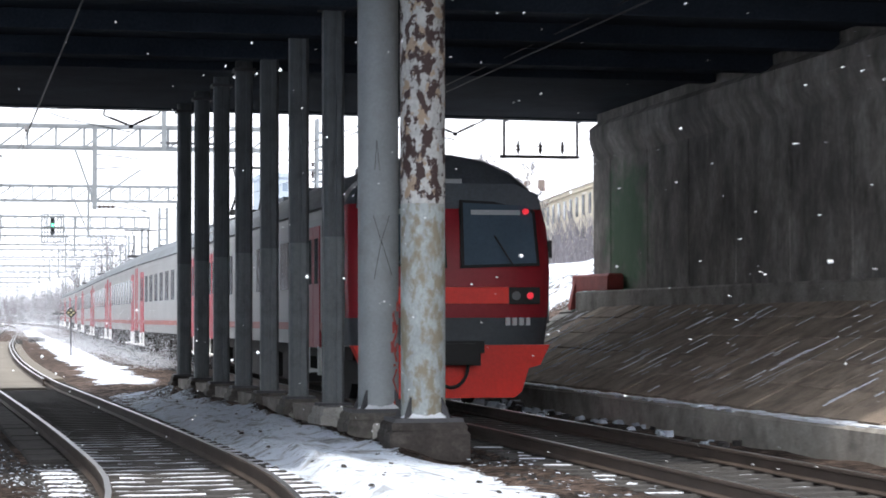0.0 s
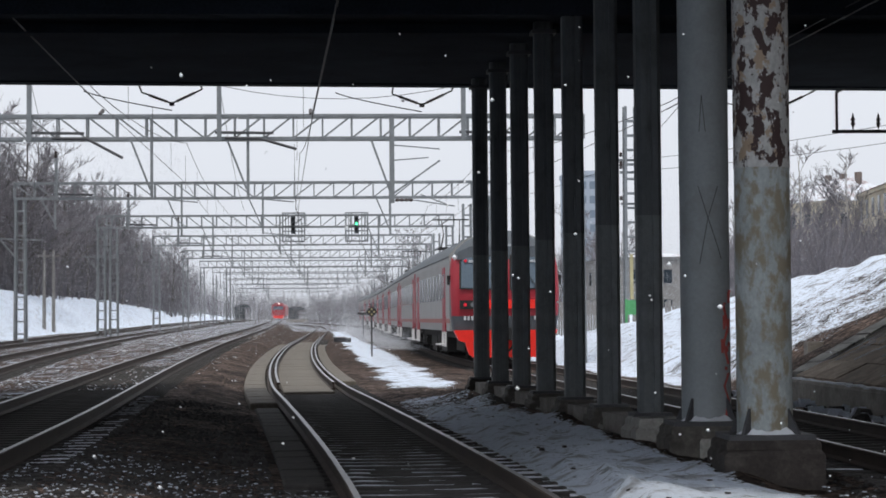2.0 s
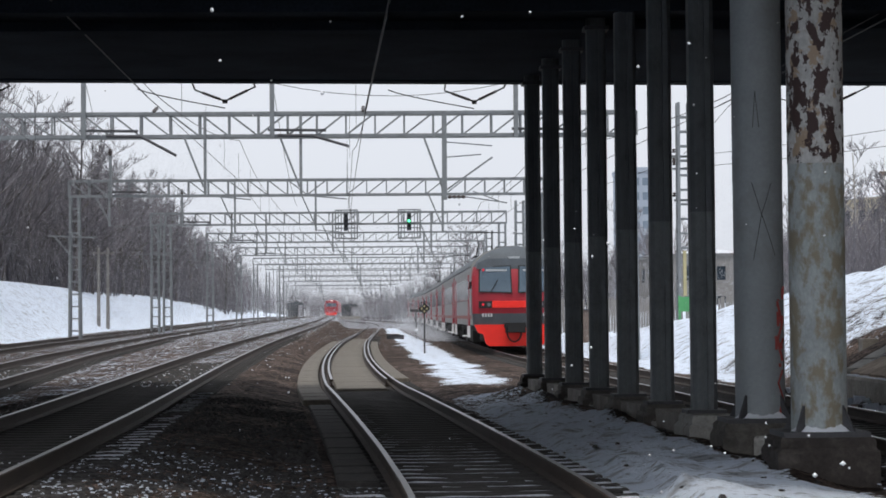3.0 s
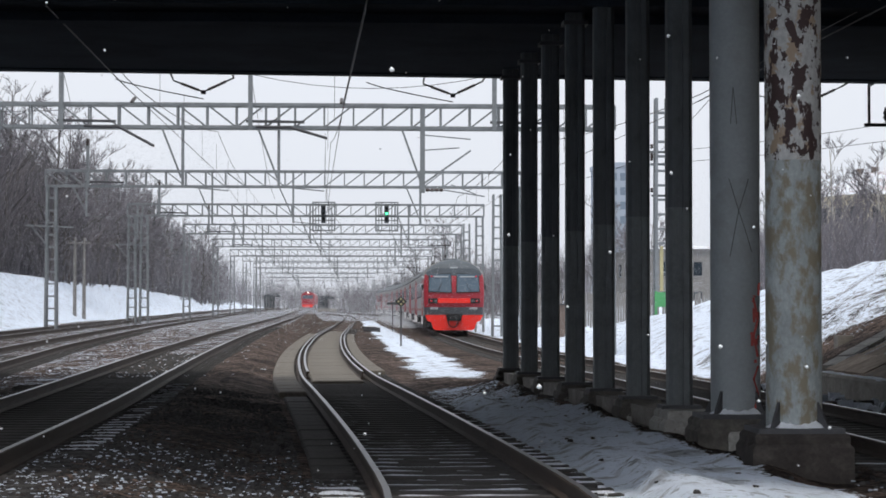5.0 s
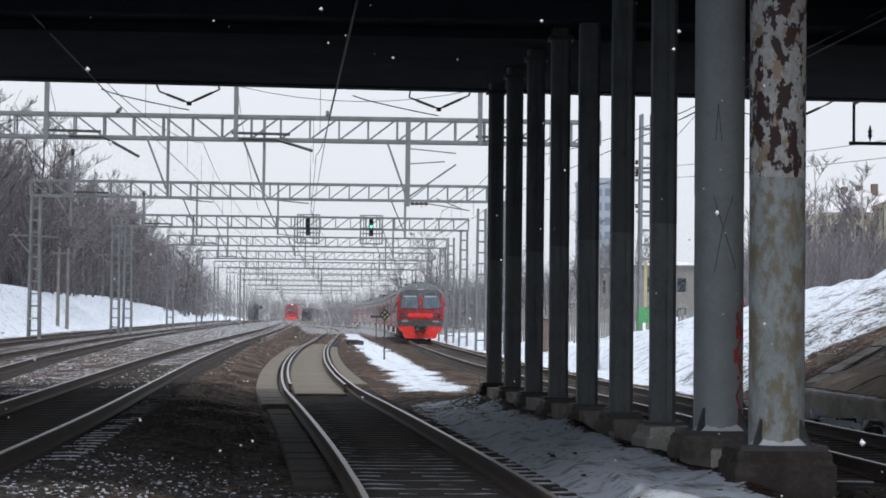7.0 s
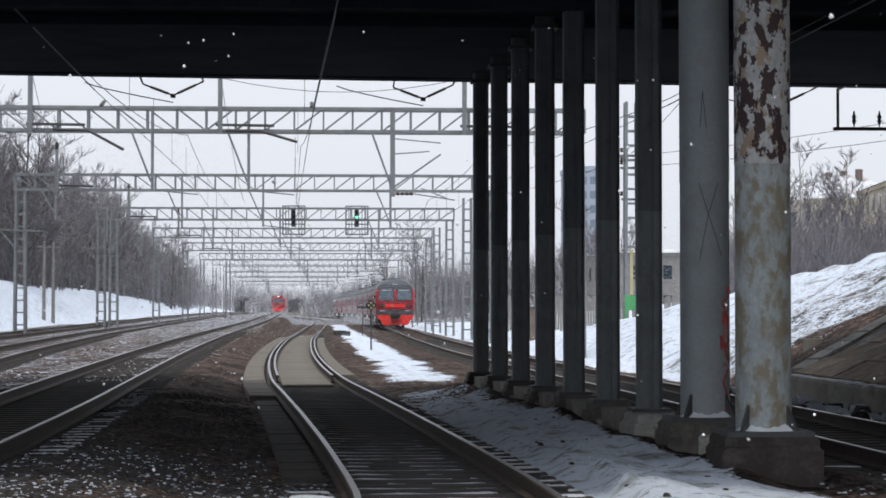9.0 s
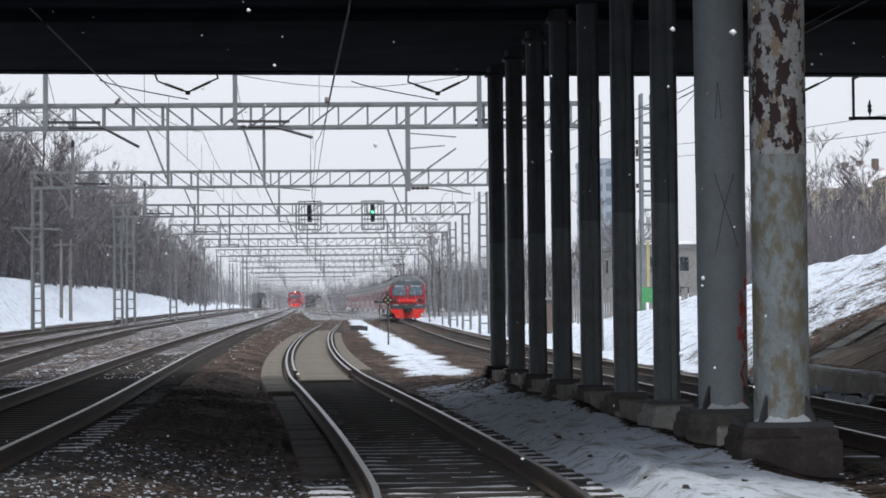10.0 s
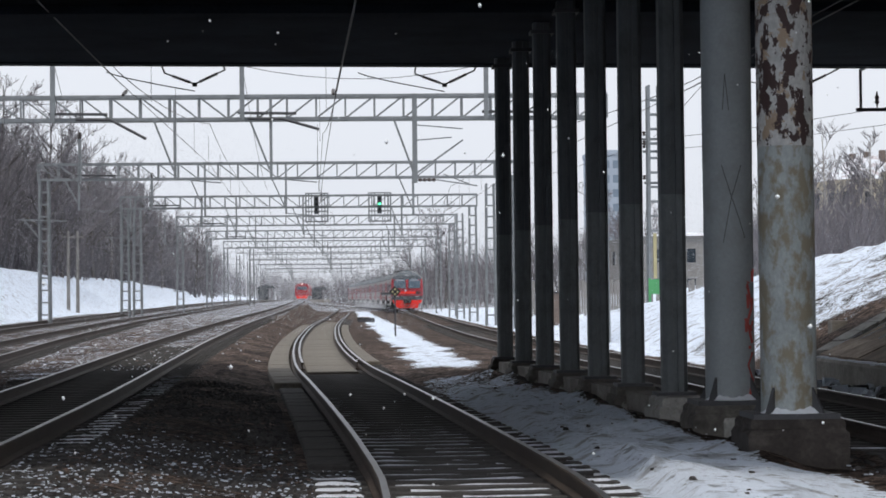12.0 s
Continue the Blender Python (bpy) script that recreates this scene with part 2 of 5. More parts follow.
M = {
    "yard": ground_material(),
    "ballast": material("ballast", (0.085, 0.072, 0.062), 0.95, 0.45, 0.5, 1.0, 22, second=(0.5, 0.5, 0.52), amount=0.36, edge=0.05),
    "stone": material("stone", (0.05, 0.046, 0.045), 0.95, 0.3, 3.0, 0.5, 60, island=0.8),
    "snow": material("snow", (0.82, 0.85, 0.9), 0.6, 0.06, 0.4, 0.8, 9, second=(0.6, 0.62, 0.65), amount=0.34, edge=0.15),
    "crumb": material("crumb", (0.52, 0.57, 0.65), 0.7, 0.2, 3.0, 0.3, 30, island=0.5),
    "snow_dirty": material("snow_dirty", (0.68, 0.71, 0.78), 0.7, 0.12, 1.3, 1.0, 14, second=(0.22, 0.2, 0.19), amount=0.36, edge=0.1),
    "earth": material("earth", (0.09, 0.075, 0.06), 0.95, 0.4, 1.0, 0.8, 14, second=(0.75, 0.77, 0.82), amount=0.42, edge=0.05),
    "rail_side": material("rail_side", (0.055, 0.04, 0.032), 0.75, 0.3, 2.0, 0.3, 60),
    "rail_top": material("rail_top", (0.4, 0.4, 0.41), 0.38, 0.1, 3.0, 0.05, 80, metal=1.0),
    "sleeper": material("sleeper", (0.05, 0.047, 0.045), 0.9, 0.3, 2.0, 0.5, 40, second=(0.4, 0.4, 0.42), amount=0.27, edge=0.06),
    # the slab again, with the shade under the bridge put into its colour
    "slab_shaded": material("slab_shaded", (0.043, 0.039, 0.037), 0.9, 0.4, 1.6, 0.6, 18, second=(0.03, 0.028, 0.027), amount=0.45, edge=0.1),
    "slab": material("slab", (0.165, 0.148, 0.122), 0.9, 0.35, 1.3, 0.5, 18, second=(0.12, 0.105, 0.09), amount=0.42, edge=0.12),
    "pale_concrete": material("pale_concrete", (0.4, 0.39, 0.36), 0.9, 0.25, 1.6, 0.5, 25, second=(0.2, 0.185, 0.165), amount=0.38, edge=0.12),
    "old_concrete": material("old_concrete", (0.15, 0.138, 0.122), 0.9, 0.35, 1.4, 0.7, 20, second=(0.06, 0.055, 0.05), amount=0.46, edge=0.12),
    "concrete": material("concrete", (0.3, 0.28, 0.25), 0.9, 0.3, 0.9, 0.5, 25, second=(0.12, 0.11, 0.1), amount=0.4, edge=0.15),
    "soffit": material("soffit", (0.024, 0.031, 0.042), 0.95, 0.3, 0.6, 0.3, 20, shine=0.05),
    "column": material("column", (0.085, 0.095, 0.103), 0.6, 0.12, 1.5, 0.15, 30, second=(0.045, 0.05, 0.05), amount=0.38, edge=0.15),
    "column_grey": material("column_grey", (0.29, 0.315, 0.325), 0.6, 0.1, 1.2, 0.15, 25, second=(0.25, 0.265, 0.265), amount=0.4, edge=0.1),
    "column_old": material("column_old", (0.34, 0.37, 0.37), 0.7, 0.2, 2.4, 0.3, 30, second=(0.235, 0.207, 0.15), amount=0.48, edge=0.05, stretch=(1, 1, 0.6)),
    "roof_grey": material("roof_grey", (0.105, 0.12, 0.135), 0.7, 0.2, 1.0, 0.1, 20),
    "stripe": material("stripe", (0.34, 0.12, 0.1), 0.5, 0.15, 1.0, 0.05, 20),
    # the sky's reflection in the windscreens is put into this blue-grey base
    "screen": material("screen", (0.1, 0.14, 0.18), 0.08, 0.1, 1.0, 0.0, 20),
    "pale_strip": material("pale_strip", (0.45, 0.48, 0.5), 0.3, 0.1, 1.0, 0.0, 20),
    "snow_roof": material("snow_roof", (0.72, 0.75, 0.8), 0.7, 0.1, 0.5, 0.2, 5, second=(0.28, 0.14, 0.12), amount=0.4, edge=0.1),
    "tower_glass": material("tower_glass", (0.2, 0.26, 0.33), 0.3, 0.1, 0.3, 0.0, 20),
    "cabinet": material("cabinet", (0.17, 0.13, 0.11), 0.7, 0.2, 2.0, 0.1, 20),
    "soot": sooty_wall(),
    "stone_pale": material("stone_pale", (0.17, 0.13, 0.105), 0.95, 0.3, 3.0, 0.5, 60, island=0.7),
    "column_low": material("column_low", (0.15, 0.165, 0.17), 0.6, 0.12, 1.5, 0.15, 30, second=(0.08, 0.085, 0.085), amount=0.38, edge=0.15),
    "column_rust": flaking_paint(),
    "footing_dark": material("footing_dark", (0.042, 0.035, 0.031), 0.9, 0.35, 1.5, 0.6, 22, second=(0.1, 0.088, 0.078), amount=0.36, edge=0.1),
    "twig": material("twig", (0.2, 0.188, 0.205), 0.95, 0.2, 2.0, 0.0, 30, island=0.5),
    # shared by the blown snow and the flakes that stand in for haze
    "powder": powder_and_haze(),
    "figure": material("figure", (0.55, 0.56, 0.57), 0.5, 0.05, 1.0, 0.0, 20),
    "lamp_glass": material("lamp_glass", (0.16, 0.17, 0.18), 0.12, 0.1, 1.0, 0.0, 20),
    "slope_slab": material("slope_slab", (0.34, 0.27, 0.21), 0.95, 0.3, 1.2, 0.5, 30, second=(0.15, 0.12, 0.1), amount=0.42, edge=0.15, island=0.35),
    "steel": material("steel", (0.2, 0.215, 0.225), 0.6, 0.2, 2.0, 0.1, 30),
    "steel_dark": material("steel_dark", (0.06, 0.06, 0.065), 0.6, 0.2, 2.0, 0.1, 30),
    "red": material("red", (0.36, 0.022, 0.036), 0.4, 0.1, 1.0, 0.05, 20),
    "orange": material("orange", (0.95, 0.032, 0.02), 0.4, 0.08, 1.0, 0.05, 20),
    "body_grey": material("body_grey", (0.34, 0.34, 0.33), 0.45, 0.1, 0.7, 0.05, 15),
    "dark_grey": material("dark_grey", (0.075, 0.085, 0.095), 0.5, 0.15, 1.0, 0.05, 20),
    "under": material("under", (0.03, 0.028, 0.026), 0.85, 0.3, 2.0, 0.3, 20),
    "glass": material("glass", (0.03, 0.04, 0.05), 0.08, 0.1, 1.0, 0.0, 20),
    "white": material("white", (0.8, 0.8, 0.8), 0.5, 0.05, 1.0, 0.0, 20),
    "black": material("black", (0.015, 0.015, 0.015), 0.6, 0.2, 1.0, 0.1, 20),
    "rust_red": material("rust_red", (0.35, 0.06, 0.05), 0.7, 0.25, 2.0, 0.3, 30),
    "bark": material("bark", (0.12, 0.108, 0.106), 0.95, 0.3, 2.0, 0.3, 30, island=0.4),
    "bark_pale": material("bark_pale", (0.4, 0.38, 0.36), 0.9, 0.3, 3.0, 0.2, 30),
    "plaster": material("plaster", (0.6, 0.53, 0.41), 0.9, 0.15, 0.3, 0.1, 10),
    "roof_red": material("roof_red", (0.25, 0.1, 0.08), 0.8, 0.2, 0.5, 0.1, 10, second=(0.7, 0.72, 0.76), amount=0.5),
    "tower": material("tower", (0.4, 0.46, 0.54), 0.7, 0.1, 0.1, 0.05, 5),
    "pole_wood": material("pole_wood", (0.23, 0.22, 0.21), 0.9, 0.2, 2.0, 0.2, 30),
    "green": material("green", (0.08, 0.32, 0.12), 0.6, 0.2, 1.0, 0.1, 20),
    "yellow": material("yellow", (0.45, 0.4, 0.22), 0.6, 0.2, 1.0, 0.1, 20),
    "ceramic": material("ceramic", (0.05, 0.036, 0.032), 0.3, 0.1, 3.0, 0.0, 20),
    "lamp_green": material("lamp_green", (0.1, 1.0, 0.42), 0.5, 0.0, 1.0, 0.0, 20, glow=3.0),
    "lamp_red": material("lamp_red", (0.5, 0.015, 0.03), 0.3, 0.0, 1.0, 0.0, 20, glow=0.45),
    "lamp_white": material("lamp_white", (1.0, 0.95, 0.85), 0.5, 0.0, 1.0, 0.0, 20, glow=4.0),
    "flake": material("flake", (0.9, 0.92, 0.95), 0.6, 0.0, 1.0, 0.0, 20),
}


# ---- shape helpers ----
class Geo:
    """Collects vertices and faces for one mesh."""

    def __init__(self):
        self.v, self.f, self.m, self.s = [], [], [], []

    def add(self, verts, faces, mat=0, smooth=False):
        k = len(self.v)
        self.v += [tuple(p) for p in verts]
        self.f += [tuple(k + i for i in f) for f in faces]
        self.m += [mat] * len(faces)
        self.s += [smooth] * len(faces)
        return self

    def box(self, x0, x1, y0, y1, z0, z1, mat=0):
        p = [(x, y, z) for z in (z0, z1) for y in (y0, y1) for x in (x0, x1)]
        return self.add(p, [(0, 2, 3, 1), (4, 5, 7, 6), (0, 1, 5, 4), (2, 6, 7, 3), (0, 4, 6, 2), (1, 3, 7, 5)], mat)

    def bar(self, a, b, w, h=None, mat=0):
        """A square bar from a to b."""
        a, b = Vector(a), Vector(b)
        d = (b - a).normalized()
        up = Vector((0, 0, 1)) if abs(d.z) < 0.9 else Vector((0, 1, 0))
        s = d.cross(up).normalized() * w / 2
        u = s.cross(d).normalized() * (h or w) / 2
        p = [e + i * s + j * u for e in (a, b) for i, j in ((-1, -1), (1, -1), (1, 1), (-1, 1))]
        return self.add(p, [(3, 2, 1, 0), (4, 5, 6, 7), (0, 1, 5, 4), (1, 2, 6, 5), (2, 3, 7, 6), (3, 0, 4, 7)], mat)

    def tube(self, path, radii, n=8, mat=0, caps=True):
        """A round tube along a path, with a radius at each point."""
        path = [Vector(p) for p in path]
        rings = []
        for i, p in enumerate(path):
            d = (path[min(i + 1, len(path) - 1)] - path[max(i - 1, 0)]).normalized()
            up = Vector((0, 0, 1)) if abs(d.z) < 0.9 else Vector((0, 1, 0))
            s = d.cross(up).normalized()
            u = s.cross(d)
            r = radii[i] if isinstance(radii, (list, tuple)) else radii
            rings.append([p + r * (math.cos(2 * math.pi * k / n) * s + math.sin(2 * math.pi * k / n) * u) for k in range(n)])
        faces = [(i * n + k, i * n + (k + 1) % n, (i + 1) * n + (k + 1) % n, (i + 1) * n + k) for i in range(len(path) - 1) for k in range(n)]
        self.add([q for r in rings for q in r], faces, mat, True)
        if caps:
            k = (len(path) - 1) * n
            self.add(rings[0] + rings[-1], [tuple(range(n))[::-1], tuple(range(n, 2 * n))], mat)
        return self

    def sweep(self, path, profile, mat=0, smooth=False, mats=None, closed=True):
        """A profile of (side, up) points carried along a level path."""
        path = [Vector(p) for p in path]
        n, verts = len(profile), []
        for i, p in enumerate(path):
            d = path[min(i + 1, len(path) - 1)] - path[max(i - 1, 0)]
            d.z = 0
            d.normalize()
            s = Vector((d.y, -d.x, 0))
            verts += [p + a * s + Vector((0, 0, b)) for a, b in profile]
        for i in range(len(path) - 1):
            for k in range(n if closed else n - 1):
                q = (i * n + k, i * n + (k + 1) % n, (i + 1) * n + (k + 1) % n, (i + 1) * n + k)
                self.add([verts[j] for j in q], [(0, 1, 2, 3)], mats[k] if mats else mat, smooth)
        if closed:
            self.add(verts[:n] + verts[-n:], [tuple(range(n))[::-1], tuple(range(n, 2 * n))], mat)
        return self

    def mesh(self, name, mats):
        me = bpy.data.meshes.new(name)
        me.from_pydata(self.v, [], self.f)
        for m in mats:
            me.materials.append(M[m])
        me.polygons.foreach_set("material_index", self.m)
        me.polygons.foreach_set("use_smooth", self.s)
        me.update()
        return me


def part(name, geo, mats, parent=None, label="", at=None):
    """Links geometry as one mesh object, under a thing or on its own."""
    mats = (mats,) if isinstance(mats, str) else mats
    ob = new(name, geo.mesh(name, mats) if isinstance(geo, Geo) else geo)
    if parent:
        ob.parent = parent
    if at is not None:
        ob.matrix_basis = at
    return tagged(ob, label)


def thing(name, at, label, category, group="", kind=""):
    ob = new(name)
    ob.matrix_basis = at
    ob.empty_display_size = 0.2
    return tagged(ob, label, category, group, kind)


def curve_at(points, y):
    """A smooth line through (y, value) points."""
    ys, vs = [p[0] for p in points], [p[1] for p in points]
    if y <= ys[0]:
        return vs[0] + (y - ys[0]) * (vs[1] - vs[0]) / (ys[1] - ys[0])
    if y >= ys[-1]:
        return vs[-1] + (y - ys[-1]) * (vs[-1] - vs[-2]) / (ys[-1] - ys[-2])
    i = max(k for k in range(len(ys) - 1) if ys[k] <= y)
    slope = [(vs[min(k + 1, len(vs) - 1)] - vs[max(k - 1, 0)]) / (ys[min(k + 1, len(ys) - 1)] - ys[max(k - 1, 0)]) for k in (i, i + 1)]
    h = ys[i + 1] - ys[i]
    t = (y - ys[i]) / h
    return ((2 * t ** 3 - 3 * t ** 2 + 1) * vs[i] + (t ** 3 - 2 * t ** 2 + t) * h * slope[0] + (3 * t ** 2 - 2 * t ** 3) * vs[i + 1] + (t ** 3 - t ** 2) * h * slope[1])


# ---- plan ----
# centre line of each track: (y, x), and height of its ballast: (y, z)
TRACKS = {
    "middle": ([(-40, -3.4), (0, 0.3), (10, 0.85), (15, 1.12), (20, 1.0), (28, 0.65), (36, 0.25), (45, -0.2), (61, -0.62), (80, -0.85), (111, -0.9), (140, -0.65), (172, -0.35), (250, 0.35), (330, 0.45), (424, -0.8), (600, -8.0), (900, -24)], [(0, 0.0), (900, 0.0)]),
    "train": ([(-60, 7.0), (0, 6.75), (16, 6.7), (24, 6.62), (34, 6.5), (56, 6.12), (77, 5.85), (105, 6.03), (122, 6.18), (151, 6.6), (186, 6.95), (224, 7.25), (270, 6.9), (330, 5.7), (424, 3.0), (600, -3.8), (900, -19)], [(0, 0.0), (120, 0.02), (186, 0.14), (300, 0.3), (900, 0.4)]),
    "left": ([(-40, -3.2), (10, -3.75), (26, -3.95), (40, -4.25), (60, -4.6), (90, -4.95), (130, -5.1), (200, -5.4), (400, -7.8), (600, -13.0), (900, -29)], [(0, 0.2), (30, 0.2), (60, 0.32), (130, 0.55), (400, 1.35), (900, 1.6)]),
    "outer": ([(0, -5.5), (40, -8.2), (54, -9.1), (67, -9.9), (85, -10.7), (115, -11.8), (180, -13.0), (300, -14), (400, -13.5), (600, -18), (900, -34)], [(0, 0.2), (40, 0.22), (85, 0.32), (180, 0.6), (400, 1.35), (900, 1.6)]),
    "far": ([(30, -9.5), (60, -12.6), (78, -13.6), (107, -14.6), (157, -16.2), (250, -18.5), (400, -20), (600, -24), (900, -41)], [(0, 0.3), (60, 0.4), (107, 0.5), (180, 0.7), (400, 1.35), (900, 1.6)]),
}


def track_x(name, y):
    return curve_at(TRACKS[name][0], y)


def track_z(name, y):
    return curve_at(TRACKS[name][1], y)


def bridge_edge(x):
    return 41.6 + 0.07 * x


def smoothstep(a, b, v):
    t = min(max((v - a) / (b - a), 0), 1)
    return t * t * (3 - 2 * t)


def ground_z(x, y):
    """Height of the ground: level yard, banks left and right."""
    z = 0.0
    if x < track_x("left", y) + 3.2:
        k = smoothstep(track_x("left", y) + 3.2, track_x("left", y) + 1.6, x)
        z = k * track_z("left", y)
        ox = track_x("outer", y)
        if x < ox + 3:
            j = smoothstep(ox + 3, ox + 1.5, x)
            z = (1 - j) * z + j * track_z("outer", y)
    fx = track_x("far", y) - 2.2
    if x < fx:
        d = fx - x
        z = track_z("far", y) + 0.15 * min(d, 1.5) + (1.5 + 1.85 * smoothstep(400, 140, y) + 0.7 * smoothstep(200, 250, y) * smoothstep(420, 330, y)) * smoothstep(0.8, 6.5, d) + 0.25 * noise.noise((x * 0.15, y * 0.06, 3)) + 0.04 * max(0, d - 7)
        z += min(11.0, 0.24 * max(0, d - 9.5))
    rx = 9.6
    if y > bridge_edge(12) and x > rx:
        crest = max(0.25, min(4.6, 3.9 - (y - 51) * 0.078))
        z = min((x - rx) * 0.48, crest + 0.02 * max(0, x - 15)) * smoothstep(rx, rx + 1.0, x)
        z += min(8.0, 0.1 * max(0, x - 24))
    if y <= bridge_edge(12) and x > rx:
        z = -0.1
    if y < 60 and x > track_x("middle", y) + 1.6:
        mid = (track_x("middle", y) + 1.5 + 3.9) / 2
        z += (0.13 + 0.1 * noise.noise((x * 1.6, y * 1.1, 7)) + 0.09 * noise.noise((x * 3.0 + y * 2.0, y * 2.5, 9))) * math.exp(-((x - mid + 0.2) / 0.85) ** 2) * smoothstep(55, 30, y)
    if 17.5 < y < 44 and 2.0 < x < 6.0:
        line = 4.36 - 0.0531 * (y - 19.7)
        z += (0.13 + 0.06 * noise.noise((x * 2.5, y * 1.9, 12))) * math.exp(-((x - line + 0.45) / 0.38) ** 2) * smoothstep(17.5, 20, y) * smoothstep(44, 41, y)
    return z


def snow_cover(x, y):
    """How much snow lies at a place, 0 to 1."""
    if x < track_x("far", y) - 2.0:
        return 0.35 + 0.75 * smoothstep(2.2, 3.4, track_x("far", y) - x)
    if y > 260:
        return 0.45
    if x > 9.4:
        e = y - bridge_edge(12)
        return -0.2 if e < 1 else 0.1 + 0.44 * smoothstep(2.5, 6.5, e + 0.35 * (x - 12.5)) + 0.45 * smoothstep(52, 78, y)
    mid, tr = track_x("middle", y), track_x("train", y)
    if x > tr + 1.9 and y > 46:
        return 0.2 + 0.9 * smoothstep(1.9, 2.8, x - tr)
    if x > mid + 1.0:
        if y < 40:
            edge = 4.36 - 0.0531 * (y - 19.7) - 0.45 + 0.2 * noise.noise((2, y * 0.8, 6))
            k = smoothstep(mid + 1.0, mid + 1.5, x) * (smoothstep(edge + 0.3, edge - 0.35, x) if y > 18.5 else smoothstep(4.9, 4.2, x))
            return -0.1 + (0.95 - 0.35 * smoothstep(27, 38, y)) * k + 0.25 * (x > 5)
        x += 0.55 * noise.noise((3, y * 0.22, 1)) + 0.3 * noise.noise((9, y * 0.7, 1))
        k = smoothstep(1.3, 2.1, x) * smoothstep(3.9, 2.9, x)
        return 0.05 + (0.62 + 0.2 * smoothstep(60, 90, y)) * k * smoothstep(43, 50, y)
    if x > mid - 1.2:
        return 0.0
    if x < track_x("left", y) - 1.2:
        return 0.4 + 0.05 * smoothstep(80, 140, y)
    if x < track_x("left", y) + 1.2:
        return 0.41 if y > 42 else 0.05
    if y < 42:
        return 0.05 + 0.24 * smoothstep(24, 17, y)
    return 0.06


def ground():
    xs = sorted({round(v, 3) for v in [*np.arange(-26, -5, 0.4), *np.arange(-5, 10, 0.2), *np.arange(10, 22, 0.4), *np.arange(-90, -26, 4), *np.arange(22, 90, 4), -1500, -700, -350, -180, 180, 350, 700, 1500]})
    ys = sorted({round(v, 3) for v in [-600, -250, -100, -40, *np.arange(0, 12, 1.0), *np.arange(12, 48, 0.25), *np.arange(48, 70, 0.5), *np.arange(70, 160, 2), *np.arange(160, 420, 8), 480, 560, 700, 900, 1300, 2000, 3500]})
    g = Geo()
    nx = len(xs)
    for y in ys:
        for x in xs:
            wob = (3.2 if x > 9.8 and y > 43 else 1) * 0.06 * noise.noise((x * 0.8, y * 0.5, 0)) + 0.03 * noise.noise((x * 2.5, y * 2.5, 4)) if abs(x) < 30 else 0
            z = ground_z(x, y)
            near_track = min(abs(x - track_x(k, y)) for k in TRACKS)
            g.v.append((x, y, z + wob * smoothstep(0.9, 2.0, near_track) - 0.012 - 0.07 * smoothstep(1.25, 0.9, near_track) * (y < 60)))
    for j in range(len(ys) - 1):
        for i in range(nx - 1):
            q = (j * nx + i, j * nx + i + 1, (j + 1) * nx + i + 1, (j + 1) * nx + i)
            g.f.append(q)
            g.m.append(0)
            g.s.append(True)
    ob = part("ground", g, "yard")
    cover = ob.data.attributes.new("snow", "FLOAT", "POINT")
    cover.data.foreach_set("value", [snow_cover(v[0], v[1]) for v in g.v])
    tagged(ob, "ballast yard between tracks with drifted and trodden snow", "ground", kind="structure")


ground()


def rail_path(name, side, y0, y1):
    ys = [y0]
    while ys[-1] < y1:
        ys.append(ys[-1] + (1.5 if ys[-1] < 60 else 4 if ys[-1] < 200 else 15))
    out = []
    for y in ys:
        x, dx = track_x(name, y), track_x(name, y + 0.5) - track_x(name, y - 0.5)
        n = Vector((1, -dx, 0)).normalized()
        out.append((x + side * n.x, y + side * n.y, track_z(name, y)))
    return out


RAIL = [(-0.066, 0.0), (0.066, 0.0), (0.066, 0.015), (0.012, 0.04), (0.01, 0.13), (0.036, 0.142), (0.036, 0.168), (0.028, 0.178), (-0.028, 0.178), (-0.036, 0.168), (-0.036, 0.142), (-0.01, 0.13), (-0.012, 0.04), (-0.066, 0.015)]


def railway(name, y0, y1, detail_to):
    root = thing("railway_track", pose(0, 0, 0), "pair of worn steel rails on concrete sleepers in ballast", "railway track", "tracks of the yard", "structure")
    for side in (-0.796, 0.796):
        g = Geo().sweep(rail_path(name, side, y0, y1), RAIL, mats=[0] * 7 + [1] + [0] * 6)
        part("rail", g, ("rail_side", "rail_top"), root, "rusty rail with a bright running surface")
    prof = Geo()
    prof.add([(-1.35, -0.14, -0.15), (1.35, -0.14, -0.15), (1.35, 0.14, -0.15), (-1.35, 0.14, -0.15),
              (-1.34, -0.1, 0.0), (-0.45, -0.1, -0.02), (0.45, -0.1, -0.02), (1.34, -0.1, 0.0), (1.34, 0.1, 0.0), (0.45, 0.1, -0.02), (-0.45, 0.1, -0.02), (-1.34, 0.1, 0.0)],
             [(0, 1, 7, 6, 5, 4), (2, 3, 11, 10, 9, 8), (4, 5, 10, 11), (5, 6, 9, 10), (6, 7, 8, 9), (0, 4, 11, 3), (1, 2, 8, 7)])
    me = prof.mesh("sleeper", ("sleeper",))
    y, k = y0, 0
    rest = Geo()
    while y < detail_to:
        dx = track_x(name, y + 0.5) - track_x(name, y - 0.5)
        m = pose(track_x(name, y), y, track_z(name, y) + 0.005, 0, 0, -math.degrees(math.atan(dx)))
        if k < 150 and y > 8:
            part("sleeper", me, (), root, at=m)
            k += 1
        else:
            rest.add([m @ Vector(v) for v in prof.v], prof.f)
        y += 0.543
    if rest.v:
        tagged(part("sleepers_beyond", rest, "sleeper", root), kind="stuff")
    return root


railway("middle", -30.0, 600, 160)
